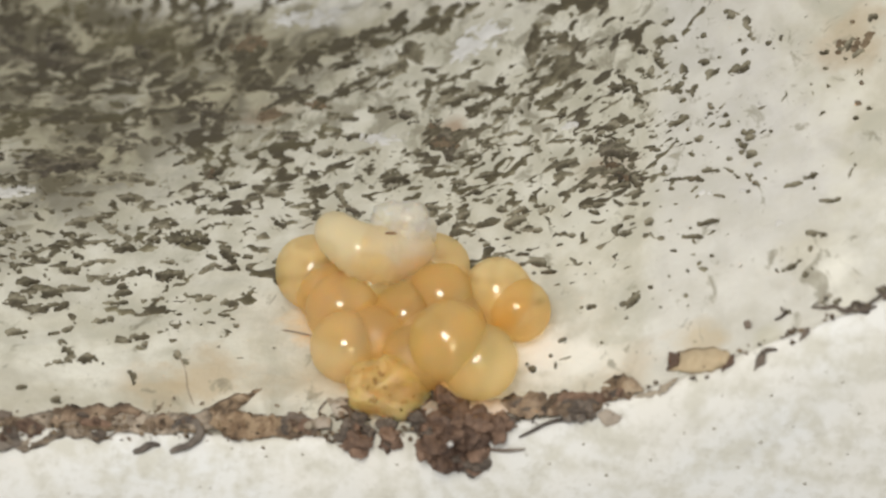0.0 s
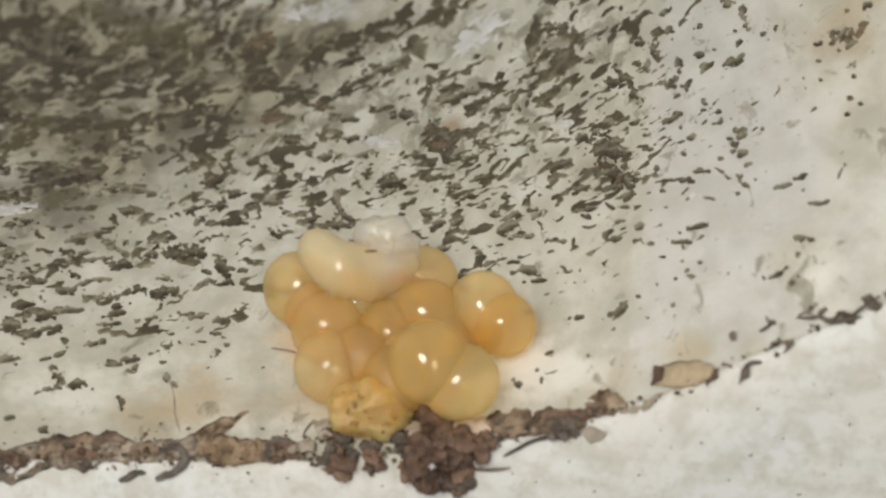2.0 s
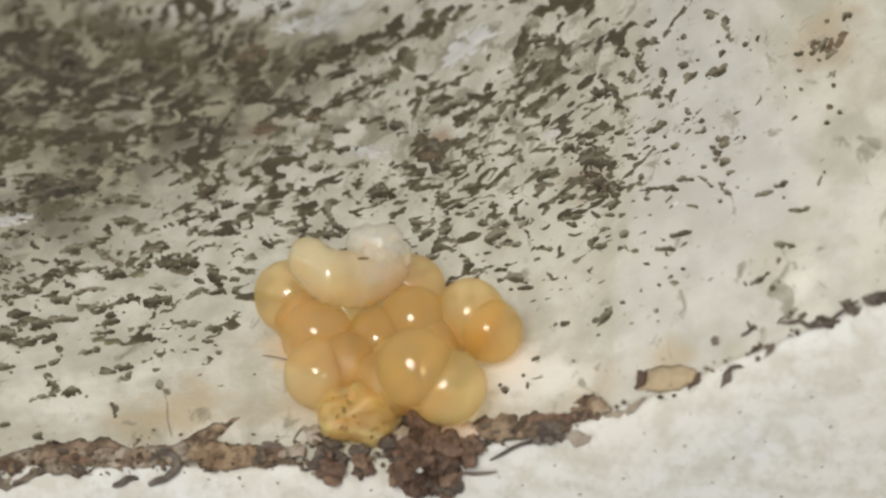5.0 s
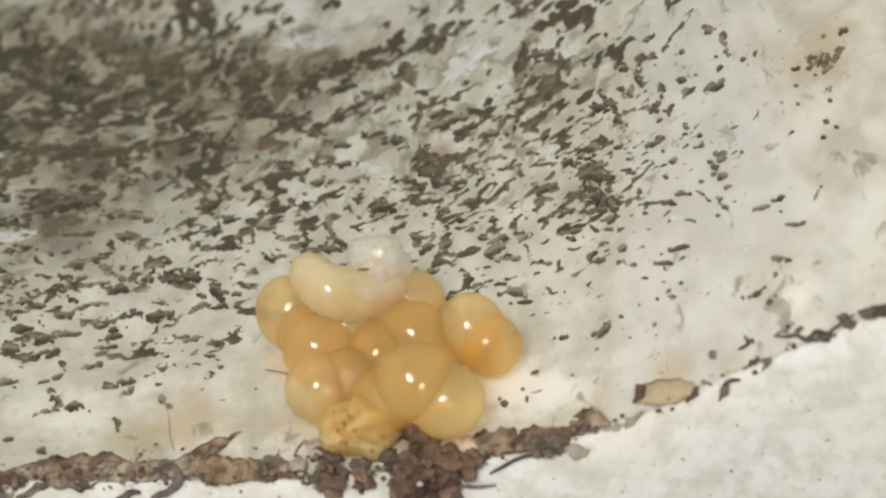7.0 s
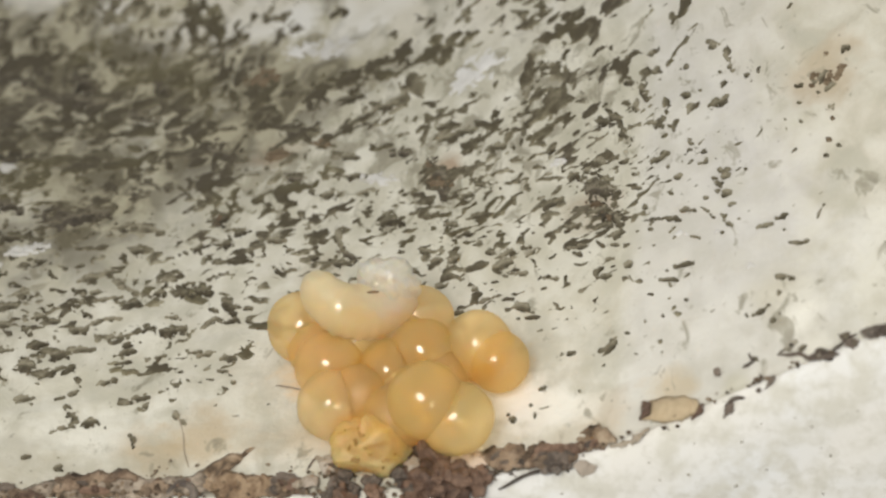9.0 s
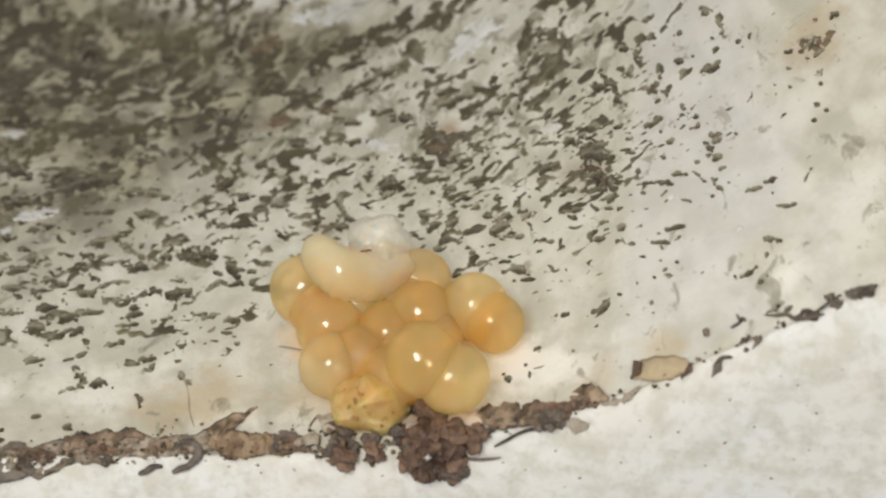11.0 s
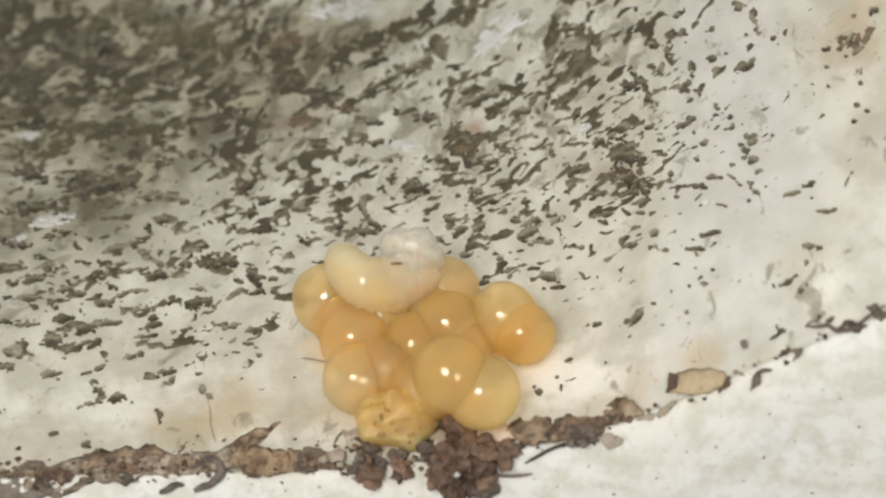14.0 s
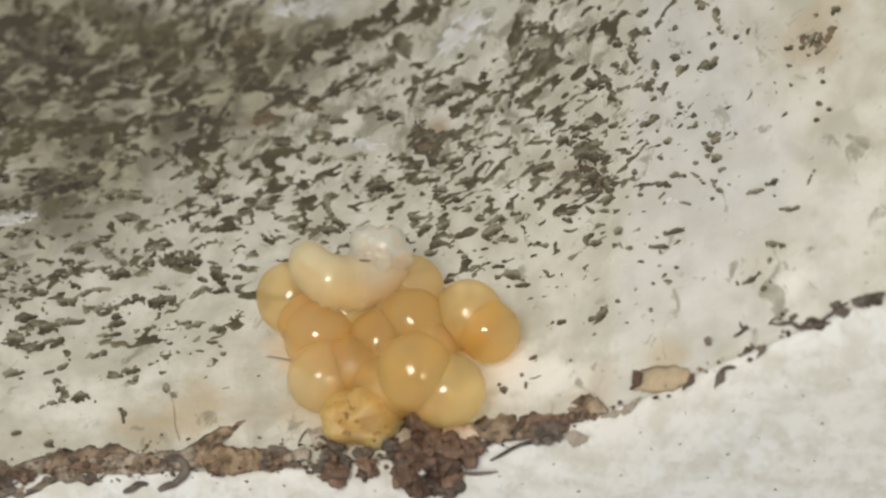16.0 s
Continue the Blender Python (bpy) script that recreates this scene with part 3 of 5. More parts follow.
    lay_flecks([(5.63, 7.39, 0.19, 0.13, -38), (7.47, 5.93, 0.7, 0.09, -66), (7.78, 5.34, 0.55, 0.1, -85), (7.89, 4.97, 0.18, 0.1, -70), (8.03, 5.63, 0.18, 0.12, -27), (8.13, 5.07, 0.12, 0.09, -39), (7.15, 5.23, 0.38, 0.07, -47), (7.72, 4.9, 0.12, 0.09, -38), (6.68, 4.63, 0.99, 0.13, -14), (6.31, 4.41, 0.63, 0.12, -23), (6.41, 4.14, 0.44, 0.07, -83), (6.7, 3.48, 0.1, 0.07, -34), (6.11, 3.28, 0.27, 0.11, 57), (4.84, 3.02, 0.67, 0.26, 15), (3.83, 3.36, 0.47, 0.13, -14), (5.27, 3.2, 0.12, 0.09, -30), (9.31, 3.41, 0.66, 0.1, -22), (9.02, 4.48, 0.32, 0.19, -5), (8.6, 4.45, 0.5, 0.12, -20)])
    lay_flecks([(8.83, 2.66, 0.57, 0.17, -24), (8.71, 2.3, 0.25, 0.13, 58), (8.23, 2.08, 0.5, 0.16, 5), (8.5, 1.58, 0.33, 0.25, 38), (7.96, 0.75, 0.31, 0.11, -70), (3.15, 2.54, 0.38, 0.13, 29), (2.29, 1.97, 0.12, 0.1, -18), (2.39, 1.67, 0.2, 0.16, -18), (2.92, 1.71, 0.28, 0.07, 78), (2.85, 2.06, 0.1, 0.08, -20), (9.02, 4.02, 0.09, 0.07, -39), (9.83, 3.99, 0.43, 0.07, 45)])
    lay_flecks([(-9.66, 10.21, 0.56, 0.52, -6), (-8.6, 9.94, 0.63, 0.58, -8), (-9.06, 13.1, 0.79, 0.43, -26), (-8.32, 12.86, 1.27, 0.26, -46), (-8.5, 11.61, 0.57, 0.5, -10), (-6.73, 11.33, 0.83, 0.26, 28), (-5.79, 11.35, 0.66, 0.4, 0), (-5.53, 11.83, 0.76, 0.38, 19), (-6.19, 12.84, 0.64, 0.82, 8), (-6.36, 10.63, 0.35, 0.2, 78), (-5.62, 10.43, 1.12, 0.25, -7), (-5.93, 9.66, 0.49, 0.22, 6), (-7.4, 9.75, 0.51, 0.45, -10), (-6.45, 9.08, 1.17, 0.49, -19), (-6.79, 9.49, 0.43, 0.37, -11), (-7.59, 9.21, 0.45, 0.31, -9), (-8.3, 8.67, 0.71, 0.39, 8), (-5.82, 8.08, 0.41, 0.16, -57)])
    lay_flecks([(-5.34, 8.19, 0.93, 0.29, -62), (-4.91, 7.96, 0.47, 0.21, -31), (-4.7, 7.35, 0.4, 0.16, -58), (-5.8, 7.47, 0.53, 0.21, 35), (-5.28, 7.5, 0.57, 0.26, -2), (-6.92, 7.81, 0.6, 0.15, -22), (-6.85, 7.21, 0.53, 0.48, -8), (-9.61, 7.44, 0.46, 0.45, -2), (-9.22, 7.77, 0.97, 0.19, 47), (-8.65, 7.98, 0.59, 0.19, -14), (-7.67, 7.31, 0.6, 0.28, 25), (-7.17, 7.19, 0.63, 0.26, -21), (-7.98, 6.68, 0.41, 0.39, -5), (-10.15, 7.11, 0.5, 0.17, -70), (-10.94, 8.1, 0.63, 0.44, 18), (-10.37, 7.88, 0.47, 0.19, -1), (-11.69, 7.64, 0.53, 0.25, -16), (-11.02, 7.31, 0.45, 0.28, -52), (-11.7, 8.68, 0.7, 0.46, -15)])
    lay_flecks([(-12.29, 8.42, 0.41, 0.26, 4), (-11.43, 9.37, 0.66, 0.48, 0), (-11.86, 9.84, 0.32, 0.32, 1), (-9.66, 8.94, 0.54, 0.23, 68), (-9.03, 8.89, 0.73, 0.21, 8), (-9.51, 8.28, 0.55, 0.18, -39), (-10.23, 8.67, 0.77, 0.16, 36), (-10.51, 6.69, 0.74, 0.35, 14), (-10.1, 6.16, 1.11, 0.54, 9), (-9.29, 6.49, 0.88, 0.26, -1), (-11.41, 6.31, 0.59, 0.16, 16), (-12.17, 6.42, 0.38, 0.22, 16), (-5.85, 6.01, 0.7, 0.21, 3), (-5.13, 5.84, 0.36, 0.33, -9), (-13.25, 10.87, 0.33, 0.32, 54), (-12.68, 10.55, 0.69, 0.37, -16), (-11.58, 11.22, 0.75, 0.45, 14), (-10.9, 10.54, 0.63, 0.21, -62)])
    lay_flecks([(-12.39, 11.6, 0.37, 0.37, 0), (-13.46, 12.74, 0.66, 0.46, -47), (-12.74, 12.82, 1.07, 0.85, -15), (-11.89, 12.53, 1.17, 0.47, -48), (-11.07, 12.38, 0.63, 0.07, -63), (-10.12, 10.94, 0.24, 0.23, -5), (-8.01, 6.3, 0.55, 0.22, 15), (-7.19, 6.11, 0.56, 0.27, 7), (-8.47, 7.04, 1.02, 0.43, 5), (-7.73, 9.02, 0.63, 0.18, -22), (-8.45, 9.41, 0.83, 0.18, -42), (-7.48, 10.06, 0.52, 0.2, -49), (-9.11, 10.49, 0.57, 0.16, 0), (-9.48, 9.36, 0.65, 0.21, 10)])
    lay_flecks([(-10.69, 5.62, 0.65, 0.45, -13), (-9.91, 5.35, 1.1, 0.29, 19), (-11.66, 4.96, 0.56, 0.24, -27), (-11.67, 4.32, 0.48, 0.34, 6), (-10.46, 4.23, 0.59, 0.21, 17), (-9.21, 4.4, 0.65, 0.15, 38), (-8.43, 4.95, 0.57, 0.24, 29), (-9.1, 3.58, 0.71, 0.19, -65), (-8.66, 3.27, 0.76, 0.3, 5), (-9.16, 2.98, 0.64, 0.13, 25), (-7.48, 4.16, 0.99, 0.23, 17)])
    lay_flecks([(-7.15, 3.91, 0.21, 0.21, -3), (-7.3, 2.51, 0.5, 0.14, -73), (-6.26, 3.39, 0.73, 0.15, -58), (-5.16, 5.16, 0.37, 0.2, -35), (-8.04, 5.8, 0.35, 0.19, 29), (-4.95, 4.65, 0.18, 0.16, -8), (-8.97, 1.47, 0.3, 0.3, 3), (-9.88, 1.78, 0.2, 0.2, 5), (-11.37, 2.41, 0.29, 0.08, 70)])
    lay_flecks([(-1.1, 17.17, 1.6, 0.56, -23), (-2.33, 18.35, 0.92, 0.41, -12), (1.41, 14.03, 1.33, 0.37, -40), (0.77, 14.03, 0.59, 0.7, -12), (-3.97, 17.19, 1.51, 0.71, -50), (-2.31, 14.87, 1.15, 0.33, -28), (-2.1, 13.68, 1.1, 0.28, -27), (-2.65, 13.06, 0.64, 0.42, -25), (-1.55, 12.54, 0.68, 0.3, -26), (-3.23, 13.32, 0.67, 0.19, -51), (2.41, 12.59, 0.78, 0.3, -16), (2.61, 13.27, 0.44, 0.29, 5), (3.14, 12.88, 1.69, 0.12, 79), (3.34, 14.62, 0.73, 0.24, 56), (3.96, 15.39, 0.86, 0.31, -52), (3.81, 11.33, 0.45, 0.38, 1), (1.38, 10.95, 0.44, 0.32, -9)])
    lay_flecks([(1.87, 11.07, 0.95, 0.17, -45), (-0.85, 10.77, 0.88, 0.55, -14), (-0.76, 10.87, 0.83, 0.2, -77), (-2.31, 10.46, 1.33, 0.23, -86), (-2.3, 9.35, 1.36, 0.3, -22), (-4.05, 9.57, 0.71, 0.23, -54), (1.98, 8.0, 0.42, 0.12, -48), (2.4, 7.39, 0.8, 0.34, -6), (3.75, 9.06, 0.78, 0.38, -22), (2.81, 5.5, 0.62, 0.22, -39), (2.89, 5.07, 0.56, 0.11, -14), (0.95, 9.67, 0.68, 0.24, -37), (1.67, 9.71, 0.73, 0.22, -12), (0.18, 8.92, 0.39, 0.17, -43), (0.53, 8.29, 0.4, 0.25, -3), (1.0, 8.14, 0.4, 0.21, 17), (1.75, 8.58, 0.32, 0.22, 11), (1.33, 9.11, 0.38, 0.19, -6)])
    lay_flecks([(-0.77, 7.42, 0.47, 0.21, 7), (0.67, 7.27, 0.38, 0.16, -14), (1.54, 6.74, 0.28, 0.15, -8), (1.91, 6.2, 0.57, 0.13, 4), (2.79, 6.79, 0.67, 0.13, -18), (2.61, 7.77, 0.83, 0.19, -5), (3.13, 7.44, 0.45, 0.11, 40), (3.58, 6.15, 0.51, 0.13, -22), (1.07, 5.96, 0.44, 0.14, -15), (-3.76, 10.43, 0.5, 0.18, -36), (-4.49, 8.9, 0.38, 0.13, 8), (-3.83, 7.45, 0.27, 0.09, -44), (-3.07, 9.93, 0.42, 0.26, 3), (-4.32, 11.15, 0.93, 0.26, -32), (-1.61, 7.97, 0.72, 0.08, 78)])
    lay_flecks([(-10.87, 14.02, 2.14, 1.26, 4), (-13.48, 18.98, 2.28, 1.09, -24), (-16.64, 25.39, 2.45, 0.93, -66), (-9.33, 23.41, 1.79, 0.43, -68), (-12.58, 25.19, 2.05, 0.74, -60), (-6.53, 17.24, 2.02, 0.66, -53), (0.7, 12.21, 2.27, 0.34, -80), (4.98, 8.83, 1.51, 0.42, -49), (5.11, 7.74, 1.41, 0.33, -56), (-10.03, 21.6, 2.59, 0.71, -44), (-12.55, 23.69, 2.46, 0.83, -30), (-13.44, 15.26, 1.57, 0.79, -21), (-1.98, 9.67, 0.88, 0.29, -49), (-3.91, 14.41, 0.94, 0.37, -45), (-0.45, 14.05, 1.24, 0.39, -51)], OLD_MOULD, "mould_patch")
    lay_flecks([(0.65, 12.05, 0.92, 0.41, -51), (0.37, 12.79, 0.67, 0.24, -44), (-4.47, 16.16, 1.27, 0.56, -43), (-5.56, 21.99, 1.23, 0.94, -44), (-6.1, 12.76, 0.48, 0.3, -57), (4.96, 8.02, 0.9, 0.23, -62), (-3.17, 16.06, 0.64, 0.29, -44), (10.5, 6.5, 0.17, 0.12, -44), (10.6, 7.73, 0.18, 0.12, -46), (10.32, 5.97, 0.17, 0.12, -43)], RUST, "rusty_fleck")
    lay_flecks([(10.53, 7.88, 0.3, 0.21, -46), (10.26, 8.03, 0.18, 0.12, -46), (10.85, 7.99, 0.3, 0.21, -47), (10.58, 7.79, 0.23, 0.15, -46), (10.3, 8.29, 0.31, 0.21, -46), (10.64, 8.73, 0.13, 0.09, -47), (10.69, 7.81, 0.4, 0.27, -46), (10.68, 8.06, 0.13, 0.09, -47)], RUST, "rusty_fleck")
    # rows at x 6.8 to 8.2 are glints, put in as white flecks
    lay_flecks([(-14.04, 18.18, 0.85, 0.49, 1), (-11.91, 11.99, 1.12, 0.51, 19), (-1.13, 12.99, 1.3, 0.47, -24), (1.97, 17.23, 2.1, 1.48, 24), (-3.07, 22.54, 2.83, 1.12, -32), (6.8, 5.69, 0.34, 0.16, -25), (8.21, 3.5, 0.22, 0.17, -17), (7.61, 5.1, 0.17, 0.12, -38), (4.05, 10.72, 0.51, 0.27, -24), (-12.7, 11.06, 0.44, 0.27, 30), (-4.4, 23.03, 0.93, 0.89, -5)], PAINT, "paint_flake")


def front_specks():
    """Grains of dirt stuck to the front face."""
    for x, z, size in [(6.5, 0.08, 0.09), (7.67, -0.19, 0.1), (5.16, -0.92, 0.09), (9.77, 0.9, 0.08), (9.22, 1.69, 0.07), (7.66, 1.14, 0.08), (5.96, 1.19, 0.07), (8.95, -1.28, 0.09), (4.16, -1.42, 0.09), (3.51, -0.65, 0.08), (9.75, -0.27, 0.06), (8.34, 0.35, 0.06), (7.28, -0.97, 0.07), (5.84, -0.12, 0.06), (2.78, -1.26, 0.07), (2.22, -1.09, 0.06), (-3.9, -1.82, 0.08), (-3.05, -1.68, 0.07), (-0.81, -1.66, 0.07), (8.81, 1.89, 0.06), (8.06, 1.65, 0.05), (-4.74, -1.73, 0.07), (5.54, 0.34, 0.05), (6.56, 0.96, 0.06)]:
        verts, faces = fleck_shape(size, size * 0.7, x * 7 + z)
        drop = top_z(x, lip_y(x)) - 0.05 - z
        ob = mesh_ob("dirt_speck", verts, faces, GREY, BOARD)
        ob.matrix_basis = pose(x * MM, (face_y(x, drop) - 0.005) * MM, z * MM, 90, x * 40, 0)


# share of the paint that the mould covers, by rows of the ledge's depth and columns across it
GROWN_X = (-14, -7, -2, 1, 3.3, 5.6, 6.8, 8.0)
GROWN_Y = (3, 5, 7, 9, 11, 13, 16, 19, 22, 26)
GROWN = np.array([
    (0.02, 0.02, 0.00, 0.00, 0.03, 0.03, 0.02, 0.01), (0.12, 0.06, 0.03, 0.03, 0.14, 0.10, 0.04, 0.02),
    (0.26, 0.26, 0.18, 0.28, 0.28, 0.30, 0.10, 0.03), (0.16, 0.28, 0.38, 0.36, 0.40, 0.40, 0.14, 0.02),
    (0.12, 0.23, 0.43, 0.46, 0.58, 0.44, 0.16, 0.02), (0.26, 0.31, 0.53, 0.58, 0.52, 0.44, 0.16, 0.02),
    (0.60, 0.65, 0.57, 0.40, 0.48, 0.48, 0.18, 0.05), (0.83, 0.82, 0.40, 0.36, 0.50, 0.46, 0.19, 0.05),
    (0.88, 0.80, 0.28, 0.32, 0.38, 0.32, 0.14, 0.05), (0.84, 0.58, 0.2, 0.28, 0.28, 0.25, 0.14, 0.05)])


def spread(x, y):
    """How much of the paint is overgrown at each of many places, 0 to 1."""
    i = np.clip(np.searchsorted(GROWN_X, x) - 1, 0, len(GROWN_X) - 2)
    j = np.clip(np.searchsorted(GROWN_Y, y) - 1, 0, len(GROWN_Y) - 2)
    gx, gy = np.array(GROWN_X, float), np.array(GROWN_Y, float)
    u, v = np.clip((x - gx[i]) / (gx[i + 1] - gx[i]), 0, 1), np.clip((y - gy[j]) / (gy[j + 1] - gy[j]), 0, 1)
    return (GROWN[j, i] * (1 - u) + GROWN[j, i + 1] * u) * (1 - v) + (GROWN[j + 1, i] * (1 - u) + GROWN[j + 1, i + 1] * u) * v


def mould_crust():
    """The creeping growth: ragged islands, streaked across the ledge, that run together towards the back."""
    xs, ys = np.arange(-19, 10.5, 0.065), np.concatenate((np.arange(1.6, 13, 0.065), np.arange(13, 31, 0.1)))
    x, y = np.meshgrid(xs, ys)
    wx = x + 0.30 * lattice_noise(x * 0.9, y * 0.9, 3) + 0.14 * lattice_noise(x * 3, y * 3, 4)
    wy = y + 0.30 * lattice_noise(x * 0.9, y * 0.9, 5) + 0.14 * lattice_noise(x * 3, y * 3, 6)
    wy = np.where(wy < 9, wy, 9 + 18 * np.log1p((wy - 9).clip(0) / 18))
    n = 0.45 * lattice_noise(wx * 0.33, wy * 0.33, 7) + 0.75 * lattice_noise(wx * 0.85, wy * 0.95, 8) + 0.9 * lattice_noise(wx * 1.6, wy * 1.9, 9)
    n += 0.75 * lattice_noise(wx * 3.1, wy * 3.6, 10) + 0.5 * lattice_noise(wx * 6.2, wy * 6.6, 11)
    near = np.clip((x + 2.5) / 3.5, 0, 1) * np.clip((14.5 - y) / 4, 0, 1)
    fine = 0.35 * lattice_noise(wx * 0.4, wy * 0.45, 17) + 0.7 * lattice_noise(wx * 1.5, wy * 2.3, 18) + 1.0 * lattice_noise(wx * 2.9, wy * 4.2, 19)
    fine += 0.75 * lattice_noise(wx * 5.2, wy * 6.6, 20) + 0.4 * lattice_noise(wx * 7.5, wy * 8.0, 21)
    n = n * np.sqrt(1 - near) + fine * np.sqrt(near)
    order = np.sort(n[::3, ::3].ravel())
    field = n - order[np.clip(((1 - GROW * spread(x, y)) * (len(order) - 1)).astype(int), 0, len(order) - 1)]
    for ex, ey, r in ((1.97, 17.23, 0.9), (-3.07, 22.54, 1.3), (-1.13, 12.99, 0.6), (-11.91, 11.99, 0.5), (-14.04, 18.18, 0.4)):
        field -= 1.6 * np.clip(1.5 - np.hypot((x - ex) / 1.4, y - ey) / r, 0, 1)
    for ex, ey, _, r in EGGS:
        field -= 3 * np.clip(1.25 - np.hypot(x - ex, y - ey) / r, 0, 1)
    field[0], field[-1], field[:, 0], field[:, -1] = -1, -1, -1, -1
    places, faces, value = contour(xs, ys, field)
    verts = [(px, py, top_z(px, py) + (0.014 + 0.05 * min(1.0, f * 2.5) if f > 0 else -0.03)) for (px, py), f in zip(places, value)]
    tagged(thickness(mesh_ob("mould_crust", verts, faces, MOULD, LEDGE), value), kind="stuff")


# ---- eggs ----
def egg_mesh(radius, seed, lumpy=0.025):
    bm = bmesh.new()
    bmesh.ops.create_uvsphere(bm, u_segments=64, v_segments=40, radius=radius)
    for v in bm.verts:
        d = v.co.normalized()
        v.co *= 1 + lumpy * noise.noise(d * 1.6 + Vector((seed * 5.1, 0, 0)))
        v.co.z *= 0.96
    return bm


def press(bm, me, turn):
    """Flattens an egg where it is pressed against its neighbours. me: its row in EGGS; turn: how it lies."""
    at, radius = Vector(EGGS[me][:3]), EGGS[me][3]
    back = turn.inverted()
    for v in bm.verts:
        p = turn @ v.co
        for k, (x, y, z, r) in enumerate(EGGS):
            way = Vector((x, y, z)) - at
            gap = way.length
            if k == me or gap > radius + r:
                continue
            way /= gap
            wall = (gap * gap + radius * radius - r * r) / (2 * gap) + 0.012
            over = p.dot(way) - wall
            if over > 0 and wall > 0.1:
                p -= way * over
        v.co = back @ p
    return bm


def egg(x, y, z, radius, seed):
    amber = seed in (3, 4, 6, 7, 12, 13, 15, 16)
    skin = EGG_DULL if seed > 12 else EGG_ORANGE if seed in (3, 4) else EGG_AMBER if amber else EGG_DEEP if seed in (5, 8) else EGG_PALE if seed in (9, 10) else EGG
    lie = pose(x * MM, y * MM, z * MM, seed * 37, seed * 71, seed * 13)
    ob = part("insect_egg", press(egg_mesh(radius, seed), seed - 1, lie.to_3x3()), skin, None)
    ob.matrix_basis = lie
    return tagged(ob, f"glossy translucent {'orange' if amber else 'amber yellow'} insect egg in a cluster", "egg", "egg cluster")


EGGS = [(0.19, 1.06, 1.21, 0.96), (0.95, 0.88, 0.77, 0.93), (2.04, 2.82, 1.03, 0.79), (1.53, 3.43, 1.08, 0.92), (0.04, 4.91, 0.82, 0.91), (0.17, 3.32, 0.88, 0.92), (-0.69, 3.01, 0.5, 0.88), (-3.05, 5.26, 0.21, 0.99), (-2.24, 3.61, 0.2, 0.95), (-2.13, 2.21, 0.06, 0.91), (-1.2, 0.99, -0.14, 0.86), (-1.59, 4.4, 0.39, 0.94), (-1.4, 2.39, 0.18, 0.88), (-0.54, 1.55, 0.25, 0.86), (-0.26, 4.39, 0.61, 0.84), (-0.4, 2.56, 0.32, 0.79), (-2.64, 4.6, 0.07, 0.82), (0.53, 2.9, 0.59, 0.79)]


def egg_cluster():
    for k, (x, y, z, radius) in enumerate(EGGS):
        if k == 10:
            base = new("collapsed_egg")
            base.location = (x * MM, y * MM, z * MM)
            shell = egg_mesh(radius, 4.0, 0.12)
            for v in shell.verts:
                v.co = Vector((v.co.x * 1.16, v.co.y * 0.9, v.co.z * 0.82)) + 0.22 * noise.noise_vector(v.co * 1.5) + 0.09 * noise.noise_vector(v.co * 3.1) + 0.06 * noise.noise_vector(v.co * 6.5)
            part("shell", shell, SPOILED, base)
            rng = random.Random(3)
            for _ in range(26):
                a, b = rng.uniform(0, 6.28), rng.uniform(-0.3, 0.9)
                d = Vector((math.cos(a) * math.sqrt(1 - b * b), -abs(math.sin(a)) * math.sqrt(1 - b * b), b))
                bit = crumb("dirt_grain", SOIL, base, rng.uniform(0.06, 0.17), rng)
                bit.scale = (bit.scale.x, bit.scale.y * 0.7, bit.scale.z * 0.5)
                bit.location = d * radius * 0.93 * MM
            tagged(base, "dull yellow collapsed egg soiled with dirt grains", "egg", "egg cluster")
        else:
            egg(x, y, z, radius, k + 1)


# ---- crumbs and debris ----
CRUMBS = []


def crumb_meshes():
    for k in range(9):
        bm = bmesh.new()
        bmesh.ops.create_icosphere(bm, subdivisions=3, radius=0.5)
        for v in bm.verts:
            v.co *= 1 + 0.8 * noise.noise(v.co * 2.4 + Vector((k * 7.3, 0, 0))) + 0.22 * noise.noise(v.co * 6 + Vector((0, k * 3.1, 0)))
        bmesh.ops.scale(bm, vec=(MM, MM, MM), verts=bm.verts)
        me = bpy.data.meshes.new("crumb")
        bm.to_mesh(me)
        bm.free()
        CRUMBS.append(me)


def crumb(name, material, parent, size, rng):
    me = rng.choice(CRUMBS)
    key = me.name + material.name
    if key not in crumb.made:
        crumb.made[key] = me.copy()
        crumb.made[key].materials.append(material)
    ob = new(name, crumb.made[key])
    ob.parent = parent
    ob.rotation_euler = (rng.uniform(0, 6), rng.uniform(0, 6), rng.uniform(0, 6))
    ob.scale = (size * rng.uniform(0.85, 1.25), size * rng.uniform(0.75, 1.1), size * rng.uniform(0.7, 1.1))
    return ob


crumb.made = {}


